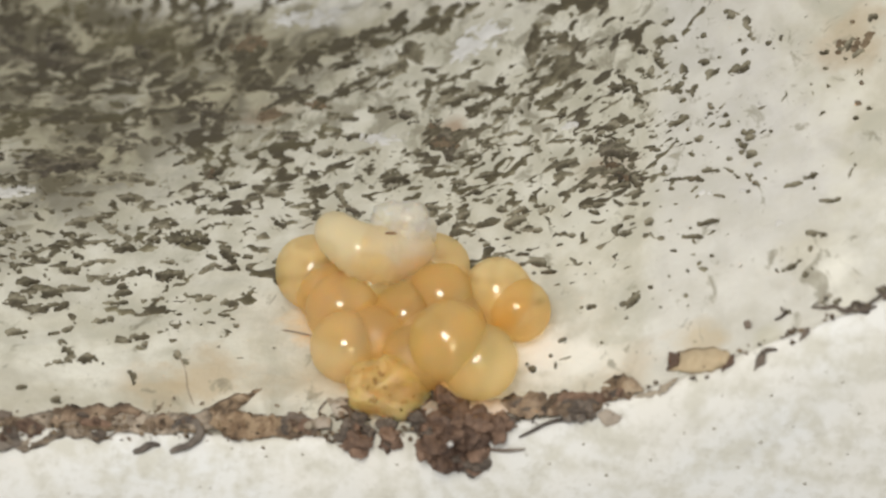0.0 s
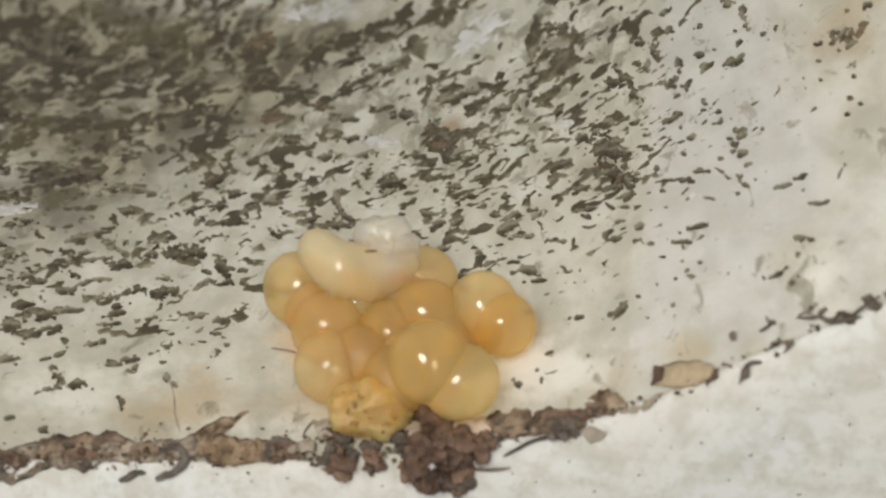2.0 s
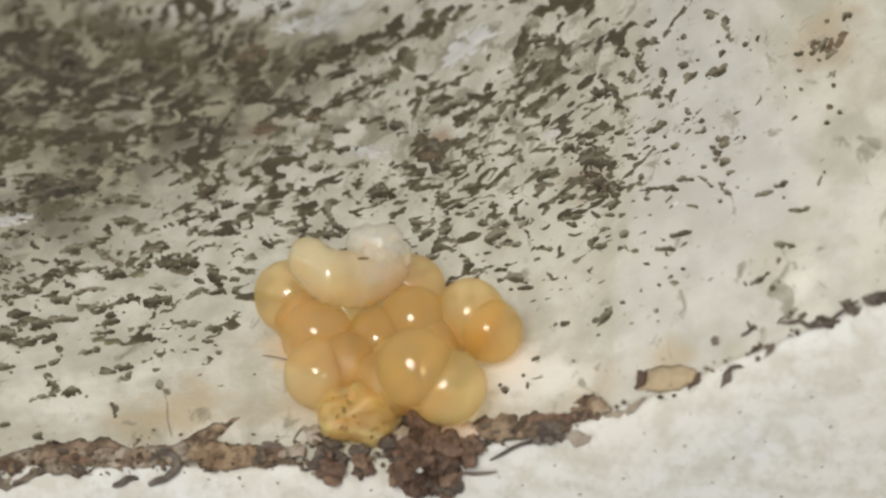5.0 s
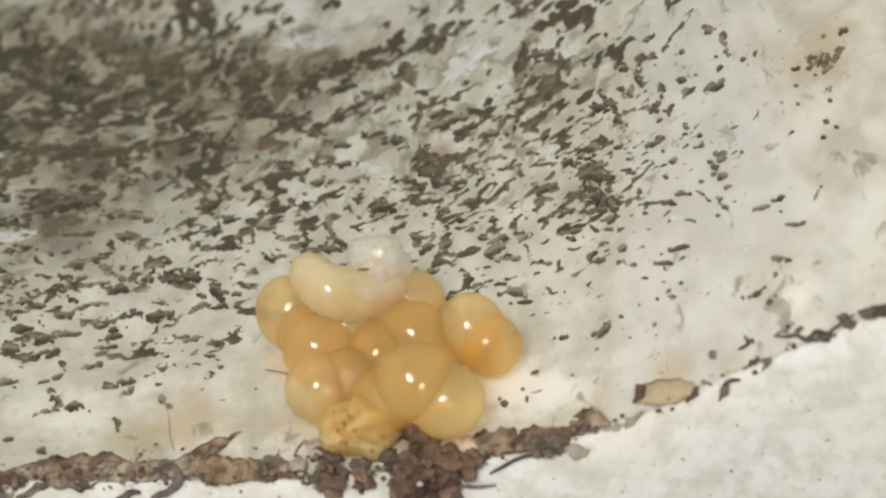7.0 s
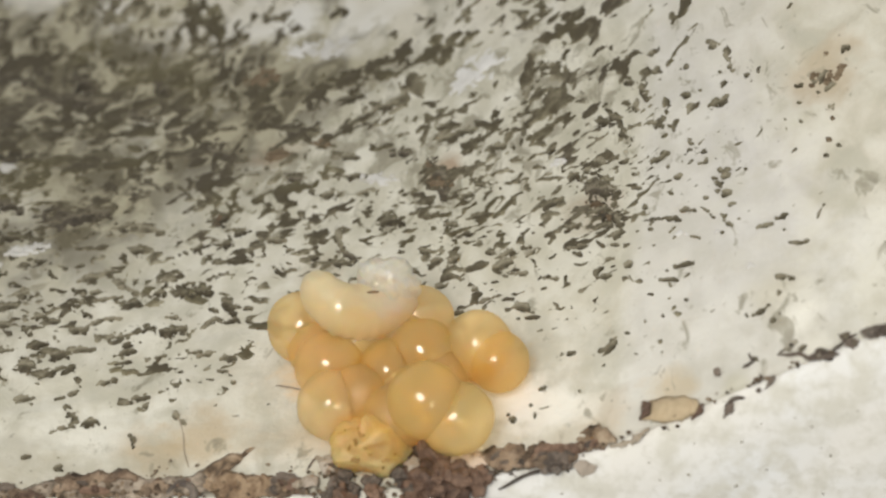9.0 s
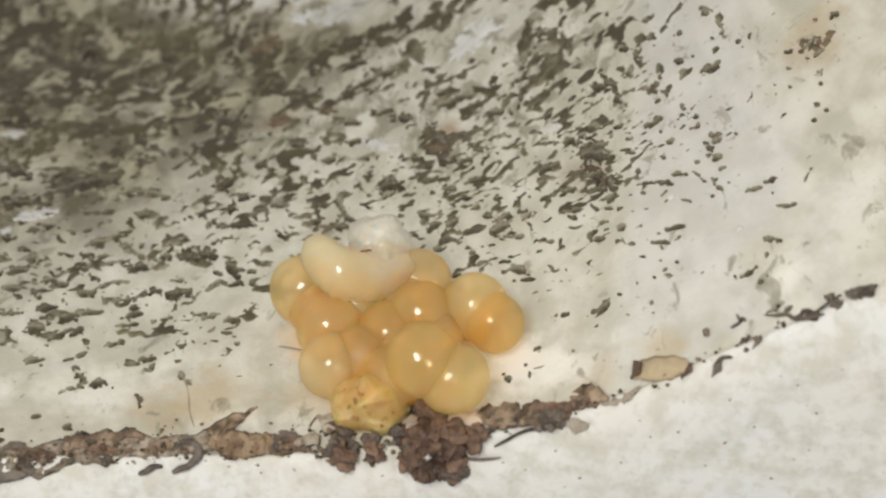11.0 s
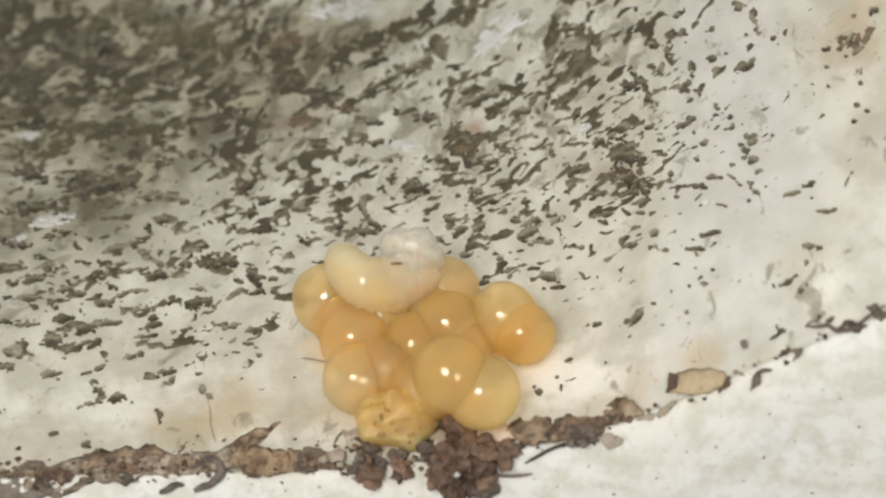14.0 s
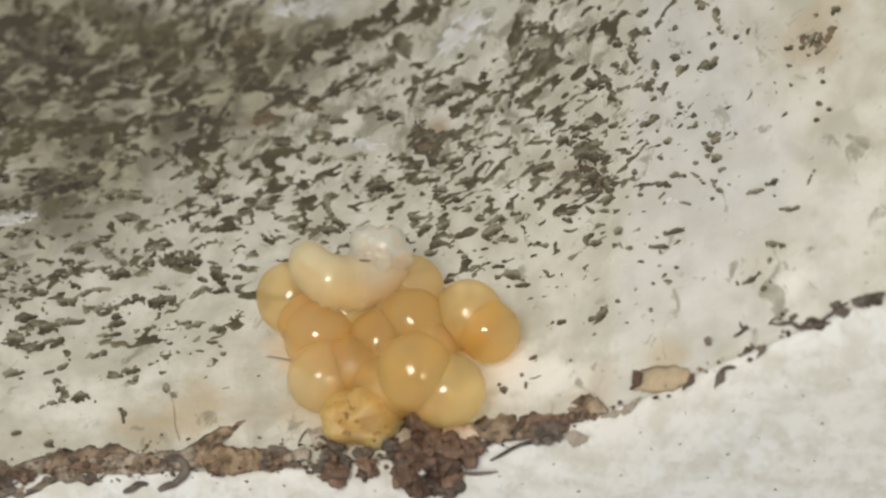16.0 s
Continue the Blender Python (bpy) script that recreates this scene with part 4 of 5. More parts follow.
def clump(name, rows, kinds, label, category, seed, sink=0.15, flat=False):
    """A heap of crumbs on the lip of the ledge."""
    rng = random.Random(seed)
    base = new(name)
    bx, by, bz = rows[0][0], rows[0][1], min(r[2] for r in rows)
    base.location = (bx * MM, by * MM, bz * MM)
    for x, y, z, size in rows:
        ob = crumb("grain", rng.choice(kinds), base, size * 1.22, rng)
        if flat:
            ob.rotation_euler = (rng.uniform(-0.9, -0.2), rng.uniform(-0.4, 0.4), rng.uniform(-0.3, 0.3))
            ob.scale = (size * rng.uniform(1.2, 2.0), size * 0.3, size * rng.uniform(0.8, 1.1))
        ob.location = ((x - bx) * MM, (y - by - size * (0.30 - sink)) * MM, (z - bz + size * (0.30 - sink)) * MM)
        for _ in range(2):
            s = size * rng.uniform(0.2, 0.55)
            bit = crumb("grain", rng.choice(kinds), base, s, rng)
            bit.location = ob.location + Vector((rng.uniform(-0.5, 0.5), rng.uniform(-0.4, 0.0), rng.uniform(-0.4, 0.4))) * size * MM
    return tagged(base, label, category)


def debris():
    crumb_meshes()
    clump("frass_clump", [(0.44, 0.93, -0.59, 0.51), (-0.39, 0.57, -0.82, 0.56), (-0.12, 0.42, -0.78, 0.56), (0.23, 0.35, -0.71, 0.73), (0.64, 0.27, -0.63, 0.64), (0.99, 0.28, -0.55, 0.56), (0.02, 0.09, -0.93, 0.7), (0.43, 0.02, -0.96, 0.64), (-0.12, -0.02, -1.21, 0.56), (0.23, -0.1, -1.33, 0.62), (0.51, -0.15, -1.41, 0.5), (0.85, 0.01, -0.86, 0.56), (1.05, -0.09, -1.05, 0.56), (1.19, 0.14, -0.52, 0.47), (1.46, 0.07, -0.55, 0.44), (1.6, 0.13, -0.41, 0.36), (0.99, -0.19, -1.43, 0.53), (0.71, 0.52, -0.58, 0.42), (0.09, 0.65, -0.71, 0.56), (0.57, 0.14, -0.7, 0.47), (-0.12, 1.11, -0.69, 0.42), (0.24, 1.14, -0.61, 0.45), (-0.33, 0.73, -0.78, 0.48), (0.58, 0.72, -0.59, 0.42)], (FRASS, FRASS, FRASS, SOOT), "dark brown clump of crumbly frass below the eggs", "debris", 1)
    clump("frass_clump", [(-2.0, 0.47, -1.11, 0.42), (-1.85, 0.19, -1.22, 0.46), (-1.72, 0.09, -1.41, 0.38), (-2.13, 0.3, -1.14, 0.32), (-1.51, 0.3, -1.04, 0.27), (-1.8, 0.71, -1.05, 0.3)], (SOOT, SOOT, FRASS), "small blackish clump of crumbs in the joint", "debris", 2)
    clump("frass_clump", [(-1.09, 0.51, -0.95, 0.31), (-1.02, 0.18, -1.02, 0.38), (-1.12, 0.08, -1.25, 0.29), (-0.88, 0.11, -1.14, 0.25)], (SOOT, FRASS), "small blackish clump of crumbs in the joint", "debris", 3)
    clump("dust_clump", [(-2.24, 1.34, -1.06, 0.37), (-2.02, 0.97, -1.06, 0.37), (-2.71, 0.69, -1.18, 0.37), (-2.99, 0.59, -1.22, 0.34), (-3.24, 0.81, -1.23, 0.4), (-3.34, 0.54, -1.27, 0.37)], (FRASS, PALE, BARK, SOOT), "grey-brown dusty crumbs caught in the joint", "debris", 4, 0.15, True)
    clump("crumb_ridge", [(2.83, 0.42, 0.0, 0.44), (3.1, 0.39, 0.09, 0.47), (3.35, 0.13, 0.14, 0.47), (3.56, 0.28, 0.25, 0.36), (3.89, 0.27, 0.38, 0.33), (4.16, 0.25, 0.49, 0.3), (3.15, 0.1, 0.04, 0.36), (3.49, 0.03, 0.05, 0.27), (2.56, 0.33, -0.1, 0.3), (1.95, 0.56, -0.25, 0.33), (2.15, 0.33, -0.23, 0.28), (4.35, 0.2, 0.57, 0.25)], (FRASS, FRASS, BARK, SOOT), "rust-brown ridge of crumbs packed into the joint", "debris", 5, 0.15, True)
    clump("crumb_row", [(-8.67, 0.89, -1.41, 0.29), (-8.34, 0.81, -1.42, 0.23), (-7.91, 0.56, -1.44, 0.35), (-7.83, 0.36, -1.58, 0.2), (-6.59, 0.64, -1.46, 0.49), (-6.47, 0.84, -1.45, 0.35), (-9.74, 0.3, -1.33, 0.32), (-9.46, 0.24, -1.37, 0.35), (-9.86, 0.11, -1.43, 0.29), (-5.97, 0.76, -1.44, 0.29), (-5.77, 0.87, -1.42, 0.23), (-9.26, 0.26, -1.42, 0.17), (-10.19, 0.47, -1.28, 0.26), (-7.06, 1.02, -1.45, 0.23)], (FRASS, SOOT, BARK), "dark brown crumbs caught in the crusty joint", "debris", 6, 0.2, True)


def end_crumbs():
    clump("frass_clump", [(3.3, 0.1, 0.08, 0.34), (3.1, 0.04, -0.04, 0.26), (3.5, 0.1, 0.17, 0.3), (3.35, -0.02, -0.02, 0.22), (3.62, 0.02, 0.1, 0.16)], (SOOT, DUSK), "greyish black clump of crumbs in the joint", "debris", 10, 0.1)
    clump("crumb_row", [(8.53, 0.64, 3.08, 0.13), (8.66, 0.66, 3.18, 0.2), (8.79, 0.7, 3.27, 0.22), (8.95, 0.45, 3.32, 0.16), (9.2, 0.12, 3.42, 0.24), (9.42, 0.02, 3.5, 0.2), (9.3, 0.16, 3.5, 0.13)], (SOOT, OLD_MOULD, GREY), "ragged dark crumbs along the end of the joint", "debris", 7, 0.2, True)
    clump("crumb_row", [(9.84, 0.19, 3.87, 0.24), (9.92, 0.0, 3.83, 0.26), (9.78, 0.26, 3.85, 0.16)], (SOOT, OLD_MOULD), "blackish crumbs at the end of the joint", "debris", 8, 0.2, True)
    clump("crumb_row", [(10.27, 0.0, 4.12, 0.3), (10.44, -0.05, 4.22, 0.34), (10.62, -0.08, 4.32, 0.3)], (SOOT, DUSK), "blackish crumbs at the end of the joint", "debris", 9, 0.2, True)


def joint_dirt():
    """Fine brown dirt that fills the joint between ledge and front."""
    rng = random.Random(23)
    verts, faces = [], []
    for _ in range(1500):
        x = rng.uniform(-14, 9.5)
        if rng.random() > (0.8 if x < -1.5 else 0.3 if x < 3 else 0.12):
            continue
        size = rng.uniform(0.03, 0.10)
        y = lip_y(x) + (abs(rng.gauss(0, 0.45)) if rng.random() < 0.55 and x < -1.5 else rng.gauss(0.03, 0.08))
        z = top_z(x, y) + 0.02 if y > lip_y(x) else top_z(x, lip_y(x)) - abs(rng.gauss(0, 0.14))
        b = len(verts)
        for k in range(3):
            r = size * (0.62, 0.5, 0.2)[k]
            for j in range(7):
                a = 6.283 * j / 7 + k
                w = rng.uniform(0.6, 1.25)
                verts.append((x + r * w * 1.4 * math.cos(a), y + r * w * math.sin(a) - 0.25 * size * k, z + size * (-0.1, 0.25, 0.45)[k] + 0.5 * r * w * math.sin(a)))
        for k in range(2):
            faces += [(b + 7 * k + j, b + 7 * k + (j + 1) % 7, b + 7 * k + 7 + (j + 1) % 7, b + 7 * k + 7 + j) for j in range(7)]
        faces.append(tuple(range(b + 14, b + 21)))
    tagged(mesh_ob("joint_dirt", verts, faces, DIRT), "fine brown dirt packed along the joint", "dirt", kind="stuff")


def chip(name, outline, material, thick, label, category):
    """A flat broken piece lying at the joint, from its outline."""
    base = Vector(outline[0])
    bm = bmesh.new()
    pts = [Vector(p) - base for p in outline]
    out = Vector((0, -0.75, 0.65))
    low = [bm.verts.new(p + out * 0.03) for p in pts]
    mid = sum(pts, Vector()) / len(pts)
    high = [bm.verts.new(mid + (p - mid) * 0.9 + out * thick) for p in pts]
    crown = bm.verts.new(mid + out * thick * 1.5)
    n = len(pts)
    for k in range(n):
        bm.faces.new((low[k], low[(k + 1) % n], high[(k + 1) % n], high[k]))
        bm.faces.new((high[k], high[(k + 1) % n], crown))
    bm.faces.new(low[::-1])
    bmesh.ops.subdivide_edges(bm, edges=bm.edges[:], cuts=2, use_grid_fill=True)
    bmesh.ops.subdivide_edges(bm, edges=bm.edges[:], cuts=1, use_grid_fill=True)
    for v in bm.verts:
        v.co += 0.09 * noise.noise_vector(v.co * 2.2) + 0.05 * noise.noise_vector(v.co * 6.0)
    bmesh.ops.recalc_face_normals(bm, faces=bm.faces)
    ob = part(name, bm, material, None)
    ob.location = base * MM
    return tagged(ob, label, category)


def film(name, upper, lower, material, thick, label, columns=64, rows=9, torn=1.0):
    """A crust stuck over the joint, between its upper and lower edge."""
    base = Vector(upper[0])

    def along(pts, u):
        u *= len(pts) - 1.0001
        k = int(u)
        return Vector(pts[k]).lerp(Vector(pts[k + 1]), u - k) - base

    out = Vector((0, -0.75, 0.65))
    bm = bmesh.new()
    grid = []
    for r in range(rows + 2):
        line = []
        for c in range(columns + 1):
            u = c / columns
            if r > rows:
                p = along(upper, u).lerp(along(lower, u), 0.5) - out * 0.1
            else:
                v = r / rows
                p = along(upper, u).lerp(along(lower, u), v)
                swell = (math.sin(math.pi * v) * min(1.0, 6 * u, 6 * (1 - u))) ** 0.5 if 0 < u < 1 and 0 < v < 1 else 0.0
                at = p + base
                p = p + out * (0.045 + 0.8 * thick * swell * (1 + 0.9 * noise.noise(at * 1.7) + 0.5 * noise.noise(at * 5.0))) + torn * (0.13 * noise.noise_vector(at * 2.2) + 0.10 * noise.noise_vector(at * 6.0))
            line.append(bm.verts.new(p))
        grid.append(line)
    for r in range(rows + 2):
        a, b = grid[r], grid[(r + 1) % (rows + 2)]
        for c in range(columns):
            bm.faces.new((a[c], a[c + 1], b[c + 1], b[c]))
    bm.faces.new([g[0] for g in grid])
    bm.faces.new([g[-1] for g in grid][::-1])
    bmesh.ops.recalc_face_normals(bm, faces=bm.faces)
    ob = part(name, bm, material, None)
    ob.location = base * MM
    return tagged(ob, label, "crust")


def twig(name, points, thick, material, label):
    base = Vector(points[0])
    raw = [Vector(p) for p in points]
    points = []
    for k in range(len(raw) - 1):
        a, b, c, d = (raw[max(0, min(len(raw) - 1, k + j))] for j in (-1, 0, 1, 2))
        for u in (0.0, 0.25, 0.5, 0.75):
            p = 0.5 * (2 * b + (c - a) * u + (2 * a - 5 * b + 4 * c - d) * u * u + (3 * b - a - 3 * c + d) * u**3)
            points.append(p + thick * 0.35 * noise.noise_vector(p * 4.0))
    points.append(raw[-1])
    bm = bmesh.new()
    rings, count = [], 8
    for k, p in enumerate(points):
        d = (Vector(points[min(k + 1, len(points) - 1)]) - Vector(points[max(k - 1, 0)])).normalized()
        side = d.cross(Vector((0, -0.6, 0.8))).normalized()
        up = side.cross(d)
        t = thick * (1 - 0.5 * abs(2 * k / (len(points) - 1) - 1) ** 3) * (1 + 0.5 * noise.noise(Vector(p) * 3.0))
        rings.append([bm.verts.new(Vector(p) - base + Vector((0, -thick * 0.6, thick * 0.5)) + t * (math.cos(a) * side + math.sin(a) * up)) for a in (2 * math.pi * j / count for j in range(count))])
    for r0, r1 in zip(rings, rings[1:]):
        for j in range(count):
            bm.faces.new((r0[j], r0[(j + 1) % count], r1[(j + 1) % count], r1[j]))
    bm.faces.new(rings[0][::-1])
    bm.faces.new(rings[-1])
    ob = part(name, bm, material, None)
    ob.location = base * MM
    return tagged(ob, label, "twig")


def litter():
    film("bark_chip", [(-5.32, 1.21, -1.4), (-5.11, 1.39, -1.37), (-4.67, 1.28, -1.35), (-4.23, 1.12, -1.31), (-3.79, 1.05, -1.28), (-3.36, 0.94, -1.24), (-3.1, 0.74, -1.23)], [(-5.25, 0.46, -1.42), (-4.95, 0.41, -1.45), (-4.52, 0.38, -1.43), (-4.17, 0.36, -1.41), (-3.75, 0.34, -1.37), (-3.33, 0.35, -1.28), (-3.08, 0.51, -1.24)], CHIP_BARK, 0.1, "dark brown bark fragment wedged in the joint")
    film("bark_splinter", [(-5.41, 1.25, -1.39), (-5.13, 1.64, -1.37), (-4.79, 1.85, -1.33), (-4.44, 1.98, -1.29), (-4.13, 2.11, -1.25)], [(-5.26, 0.79, -1.41), (-4.98, 0.95, -1.38), (-4.7, 1.32, -1.35), (-4.39, 1.71, -1.3), (-4.12, 2.04, -1.25)], HUSK_BARK, 0.03, "pointed brown splinter leaning on the bark fragment", 32, 6, 0.5)
    film("joint_crust", [(-10.31, 0.38, -1.27), (-9.53, 0.66, -1.35), (-9.16, 0.9, -1.38), (-8.77, 1.09, -1.4), (-8.29, 1.18, -1.42), (-7.67, 1.28, -1.45), (-6.94, 1.2, -1.45), (-6.43, 1.08, -1.45), (-5.66, 1.21, -1.42), (-5.28, 1.38, -1.38)], [(-10.26, -0.05, -1.51), (-9.49, 0.0, -1.9), (-9.07, 0.11, -1.78), (-8.65, 0.27, -1.59), (-8.17, 0.29, -1.64), (-7.83, 0.28, -1.75), (-7.34, 0.39, -1.55), (-6.43, 0.43, -1.51), (-5.8, 0.52, -1.44), (-5.16, 0.45, -1.42)], CRUST, 0.1, "mottled tan and brown crust over the joint", 110, 9, 0.55)
    film("joint_crust", [(-11.85, -0.03, -1.03), (-11.07, 0.11, -1.16), (-10.68, 0.2, -1.22), (-10.32, 0.42, -1.27), (-10.07, 0.57, -1.29), (-9.65, 0.57, -1.33)], [(-11.79, -0.65, -1.55), (-11.06, -0.41, -1.79), (-10.68, -0.29, -1.85), (-10.29, -0.2, -1.9), (-9.95, -0.1, -1.9), (-9.58, 0.03, -1.74)], DUSK, 0.14, "dark purplish brown crust over the joint", 60, 9, 0.4)
    film("joint_crust", [(-9.0, 0.96, -1.39), (-8.71, 1.18, -1.41), (-8.3, 1.26, -1.43), (-7.82, 1.36, -1.44), (-7.24, 1.31, -1.45), (-6.85, 1.14, -1.45)], [(-8.94, 0.63, -1.39), (-8.61, 0.57, -1.41), (-8.21, 0.67, -1.43), (-7.77, 1.01, -1.45), (-7.2, 0.98, -1.45), (-6.81, 0.86, -1.45)], RIM, 0.1, "dark brown upper rim of the joint crust", 40, 5)
    film("joint_crust", [(1.34, 0.77, -0.39), (1.63, 1.0, -0.28), (1.97, 0.96, -0.18), (2.38, 0.91, -0.06), (2.78, 0.75, 0.04), (3.18, 0.65, 0.17), (3.58, 0.56, 0.31), (3.9, 0.31, 0.4)], [(1.34, 0.67, -0.41), (1.61, 0.42, -0.37), (1.94, 0.17, -0.32), (2.34, 0.12, -0.2), (2.75, 0.11, -0.08), (3.15, 0.03, -0.08), (3.55, 0.03, 0.05), (3.88, 0.08, 0.28)], RIM, 0.14, "rust-tan crust packed into the joint", 60)
    film("dried_film", [(x, y, top_z(x, y)) for x, y in ((0.75, 0.8), (1.2, 0.9), (1.65, 0.9), (2.15, 0.75))], [(x, y, top_z(x, y)) for x, y in ((0.8, 0.3), (1.2, 0.3), (1.65, 0.35), (2.1, 0.42))], DRIED, 0.12, "pale pinkish dried film below the eggs", 30, 6)
    film("crust_lump", [(3.8, 0.59, 0.4), (3.98, 0.89, 0.53), (4.14, 0.94, 0.62), (4.4, 0.8, 0.71), (4.61, 0.52, 0.75), (4.69, 0.18, 0.73)], [(3.78, 0.43, 0.37), (3.93, 0.27, 0.4), (4.09, 0.18, 0.45), (4.34, 0.11, 0.54), (4.58, 0.09, 0.6), (4.69, 0.1, 0.66)], HUSK_BARK, 0.12, "brown crust lump on the joint", 30, 6)
    film("leaf_scrap", [(4.61, 0.08, 0.6), (4.93, 0.08, 0.75), (5.15, 0.12, 0.93), (5.33, 0.2, 1.05), (5.49, 0.18, 1.14)], [(4.61, 0.04, 0.53), (4.94, 0.0, 0.62), (5.2, 0.01, 0.74), (5.39, 0.05, 0.94), (5.5, 0.11, 1.11)], PALE, 0.05, "pale brown leaf scrap in the joint", 30, 5)
    film("seed_husk", [(5.4, 0.88, 1.23), (5.62, 0.97, 1.37), (5.97, 0.86, 1.55), (6.33, 0.66, 1.71), (6.59, 0.43, 1.82), (6.65, 0.21, 1.8)], [(5.39, 0.48, 1.14), (5.58, 0.3, 1.21), (5.9, 0.11, 1.33), (6.25, 0.07, 1.44), (6.53, 0.05, 1.59), (6.64, 0.12, 1.77)], STRAW, 0.2, "straw-coloured empty husk lying along the joint", 36, 8, 0.45)
    chip("husk_end", [(5.32, 0.55, 1.12), (5.41, 0.94, 1.25), (5.58, 0.88, 1.33), (5.52, 0.49, 1.21)], FRASS, 0.3, "dark end scale of a straw husk", "scale")
    chip("husk_end", [(6.45, 0.06, 1.55), (6.54, 0.26, 1.76), (6.71, 0.23, 1.85), (6.69, 0.07, 1.71)], FRASS, 0.14, "dark frayed end of a straw husk", "scale")
    chip("pale_flake", [(3.71, 0.04, 0.13), (3.88, 0.06, 0.26), (4.15, -0.01, 0.22), (4.33, -0.08, 0.15), (4.2, -0.13, -0.08), (3.96, -0.13, -0.17)], GREY_FLAKE, 0.06, "greyish translucent flake on the front face", "flake")
    chip("pale_flake", [(-0.3, 1.03, -0.74), (-0.12, 1.18, -0.69), (0.07, 1.07, -0.66), (0.08, 0.65, -0.71), (-0.09, 0.51, -0.76), (-0.26, 0.63, -0.78)], GREY_FLAKE, 0.5, "pale grey flake stuck on the frass clump", "flake")
    chip("pale_flake", [(0.27, 0.02, -1.0), (0.41, 0.03, -0.94), (0.48, -0.04, -1.1), (0.35, -0.06, -1.19)], PAINT, 0.62, "white paint flake stuck on the frass clump", "flake")
    chip("pale_flake", [(0.8, -0.15, -1.33), (1.1, -0.16, -1.25), (1.27, -0.2, -1.4), (1.16, -0.23, -1.63), (0.88, -0.22, -1.61)], GREY_FLAKE, 0.2, "pale grey flake stuck under the frass clump", "flake")
    chip("pale_flake", [(-2.42, 1.41, -1.08), (-2.18, 1.56, -1.03), (-2.03, 1.35, -1.03), (-2.02, 0.93, -1.06), (-2.23, 0.87, -1.1), (-2.4, 1.09, -1.11)], GREY_FLAKE, 0.2, "grey-brown translucent flake beside the eggs", "flake")
    chip("pale_flake", [(-2.86, 0.9, -1.18), (-2.63, 1.02, -1.15), (-2.4, 0.88, -1.12), (-2.42, 0.51, -1.16), (-2.77, 0.51, -1.2)], GREY_FLAKE, 0.2, "grey-brown translucent flake beside the eggs", "flake")
    chip("crust_crumb", [(7.04, 1.09, 2.25), (7.14, 1.08, 2.31), (7.19, 0.9, 2.3), (7.15, 0.73, 2.23), (7.04, 0.86, 2.19)], SOOT, 0.08, "dark square crumb on the ledge", "crumb")
    chip("crust_crumb", [(7.16, -0.06, 1.72), (7.2, 0.03, 1.96), (7.3, 0.04, 2.05), (7.4, 0.01, 2.04), (7.36, -0.06, 1.86)], SOOT, 0.08, "dark crumb on the front face", "crumb")
    chip("crust_crumb", [(8.05, 0.03, 2.54), (8.13, 0.11, 2.71), (8.23, 0.17, 2.79), (8.29, 0.08, 2.8), (8.17, 0.02, 2.61)], SOOT, 0.06, "small dark crumb at the joint", "crumb")
    chip("crust_crumb", [(7.93, 0.26, 2.62), (7.97, 0.4, 2.68), (8.04, 0.29, 2.7), (8.0, 0.2, 2.65)], SOOT, 0.05, "small dark crumb at the joint", "crumb")
    twig("root_scrap", [(7.2, 0.0, 1.91), (7.3, 0.04, 2.05), (7.45, 0.05, 2.16), (7.64, 0.01, 2.21)], 0.045, SOOT, "bent dark root scrap on the front face")
    twig("root_scrap", [(7.66, 0.71, 2.56), (7.81, 0.72, 2.66), (7.92, 0.78, 2.74), (8.0, 0.8, 2.8)], 0.04, SOOT, "small forked dark root scrap at the joint")
    twig("root_scrap", [(7.83, 1.03, 2.75), (7.86, 0.88, 2.73), (7.92, 0.75, 2.73)], 0.035, SOOT, "small forked dark root scrap at the joint")
    twig("root_scrap", [(8.41, 0.62, 3.03), (8.65, 0.44, 3.15), (8.86, 0.37, 3.26), (9.03, 0.11, 3.31), (9.33, -0.0, 3.45), (9.63, -0.06, 3.6)], 0.045, SOOT, "dark root scrap along the end of the joint")
    twig("root_scrap", [(9.49, 0.03, 3.61), (9.69, 0.09, 3.76), (9.88, 0.15, 3.92), (10.02, 0.14, 4.01)], 0.04, SOOT, "dark root scrap along the end of the joint")
    twig("root_scrap", [(-2.72, 1.11, -1.15), (-2.64, 1.33, -1.12), (-2.56, 1.47, -1.1), (-2.51, 1.5, -1.09)], 0.05, SOOT, "short dark root scrap beside the eggs")
    twig("curled_root", [(-6.16, 0.57, -1.45), (-6.01, 0.76, -1.44), (-5.85, 0.88, -1.43), (-5.61, 0.75, -1.42), (-5.5, 0.51, -1.43), (-5.56, 0.39, -1.56), (-5.73, 0.32, -1.7), (-5.96, 0.28, -1.81), (-6.16, 0.26, -1.89)], 0.1, DUSK, "dark curled root hanging from the joint")
    twig("curled_root", [(-7.03, 0.23, -1.97), (-6.86, 0.26, -1.89), (-6.63, 0.31, -1.77), (-6.43, 0.31, -1.74)], 0.085, DUSK, "dark curled root on the front face")
    twig("rootlet", [(-3.75, 4.3, -0.98), (-3.5, 4.22, -0.94), (-3.2, 4.08, -0.9), (-3.0, 3.98, -0.87)], 0.024, DUSK, "short brown hair-like rootlet beside the eggs")
    twig("rootlet", [(-6.43, 3.68, -1.39), (-6.17, 3.22, -1.38), (-6.02, 2.67, -1.38), (-5.93, 2.09, -1.39), (-5.74, 1.47, -1.4)], 0.017, PALE, "thin tan rootlet lying on the ledge")
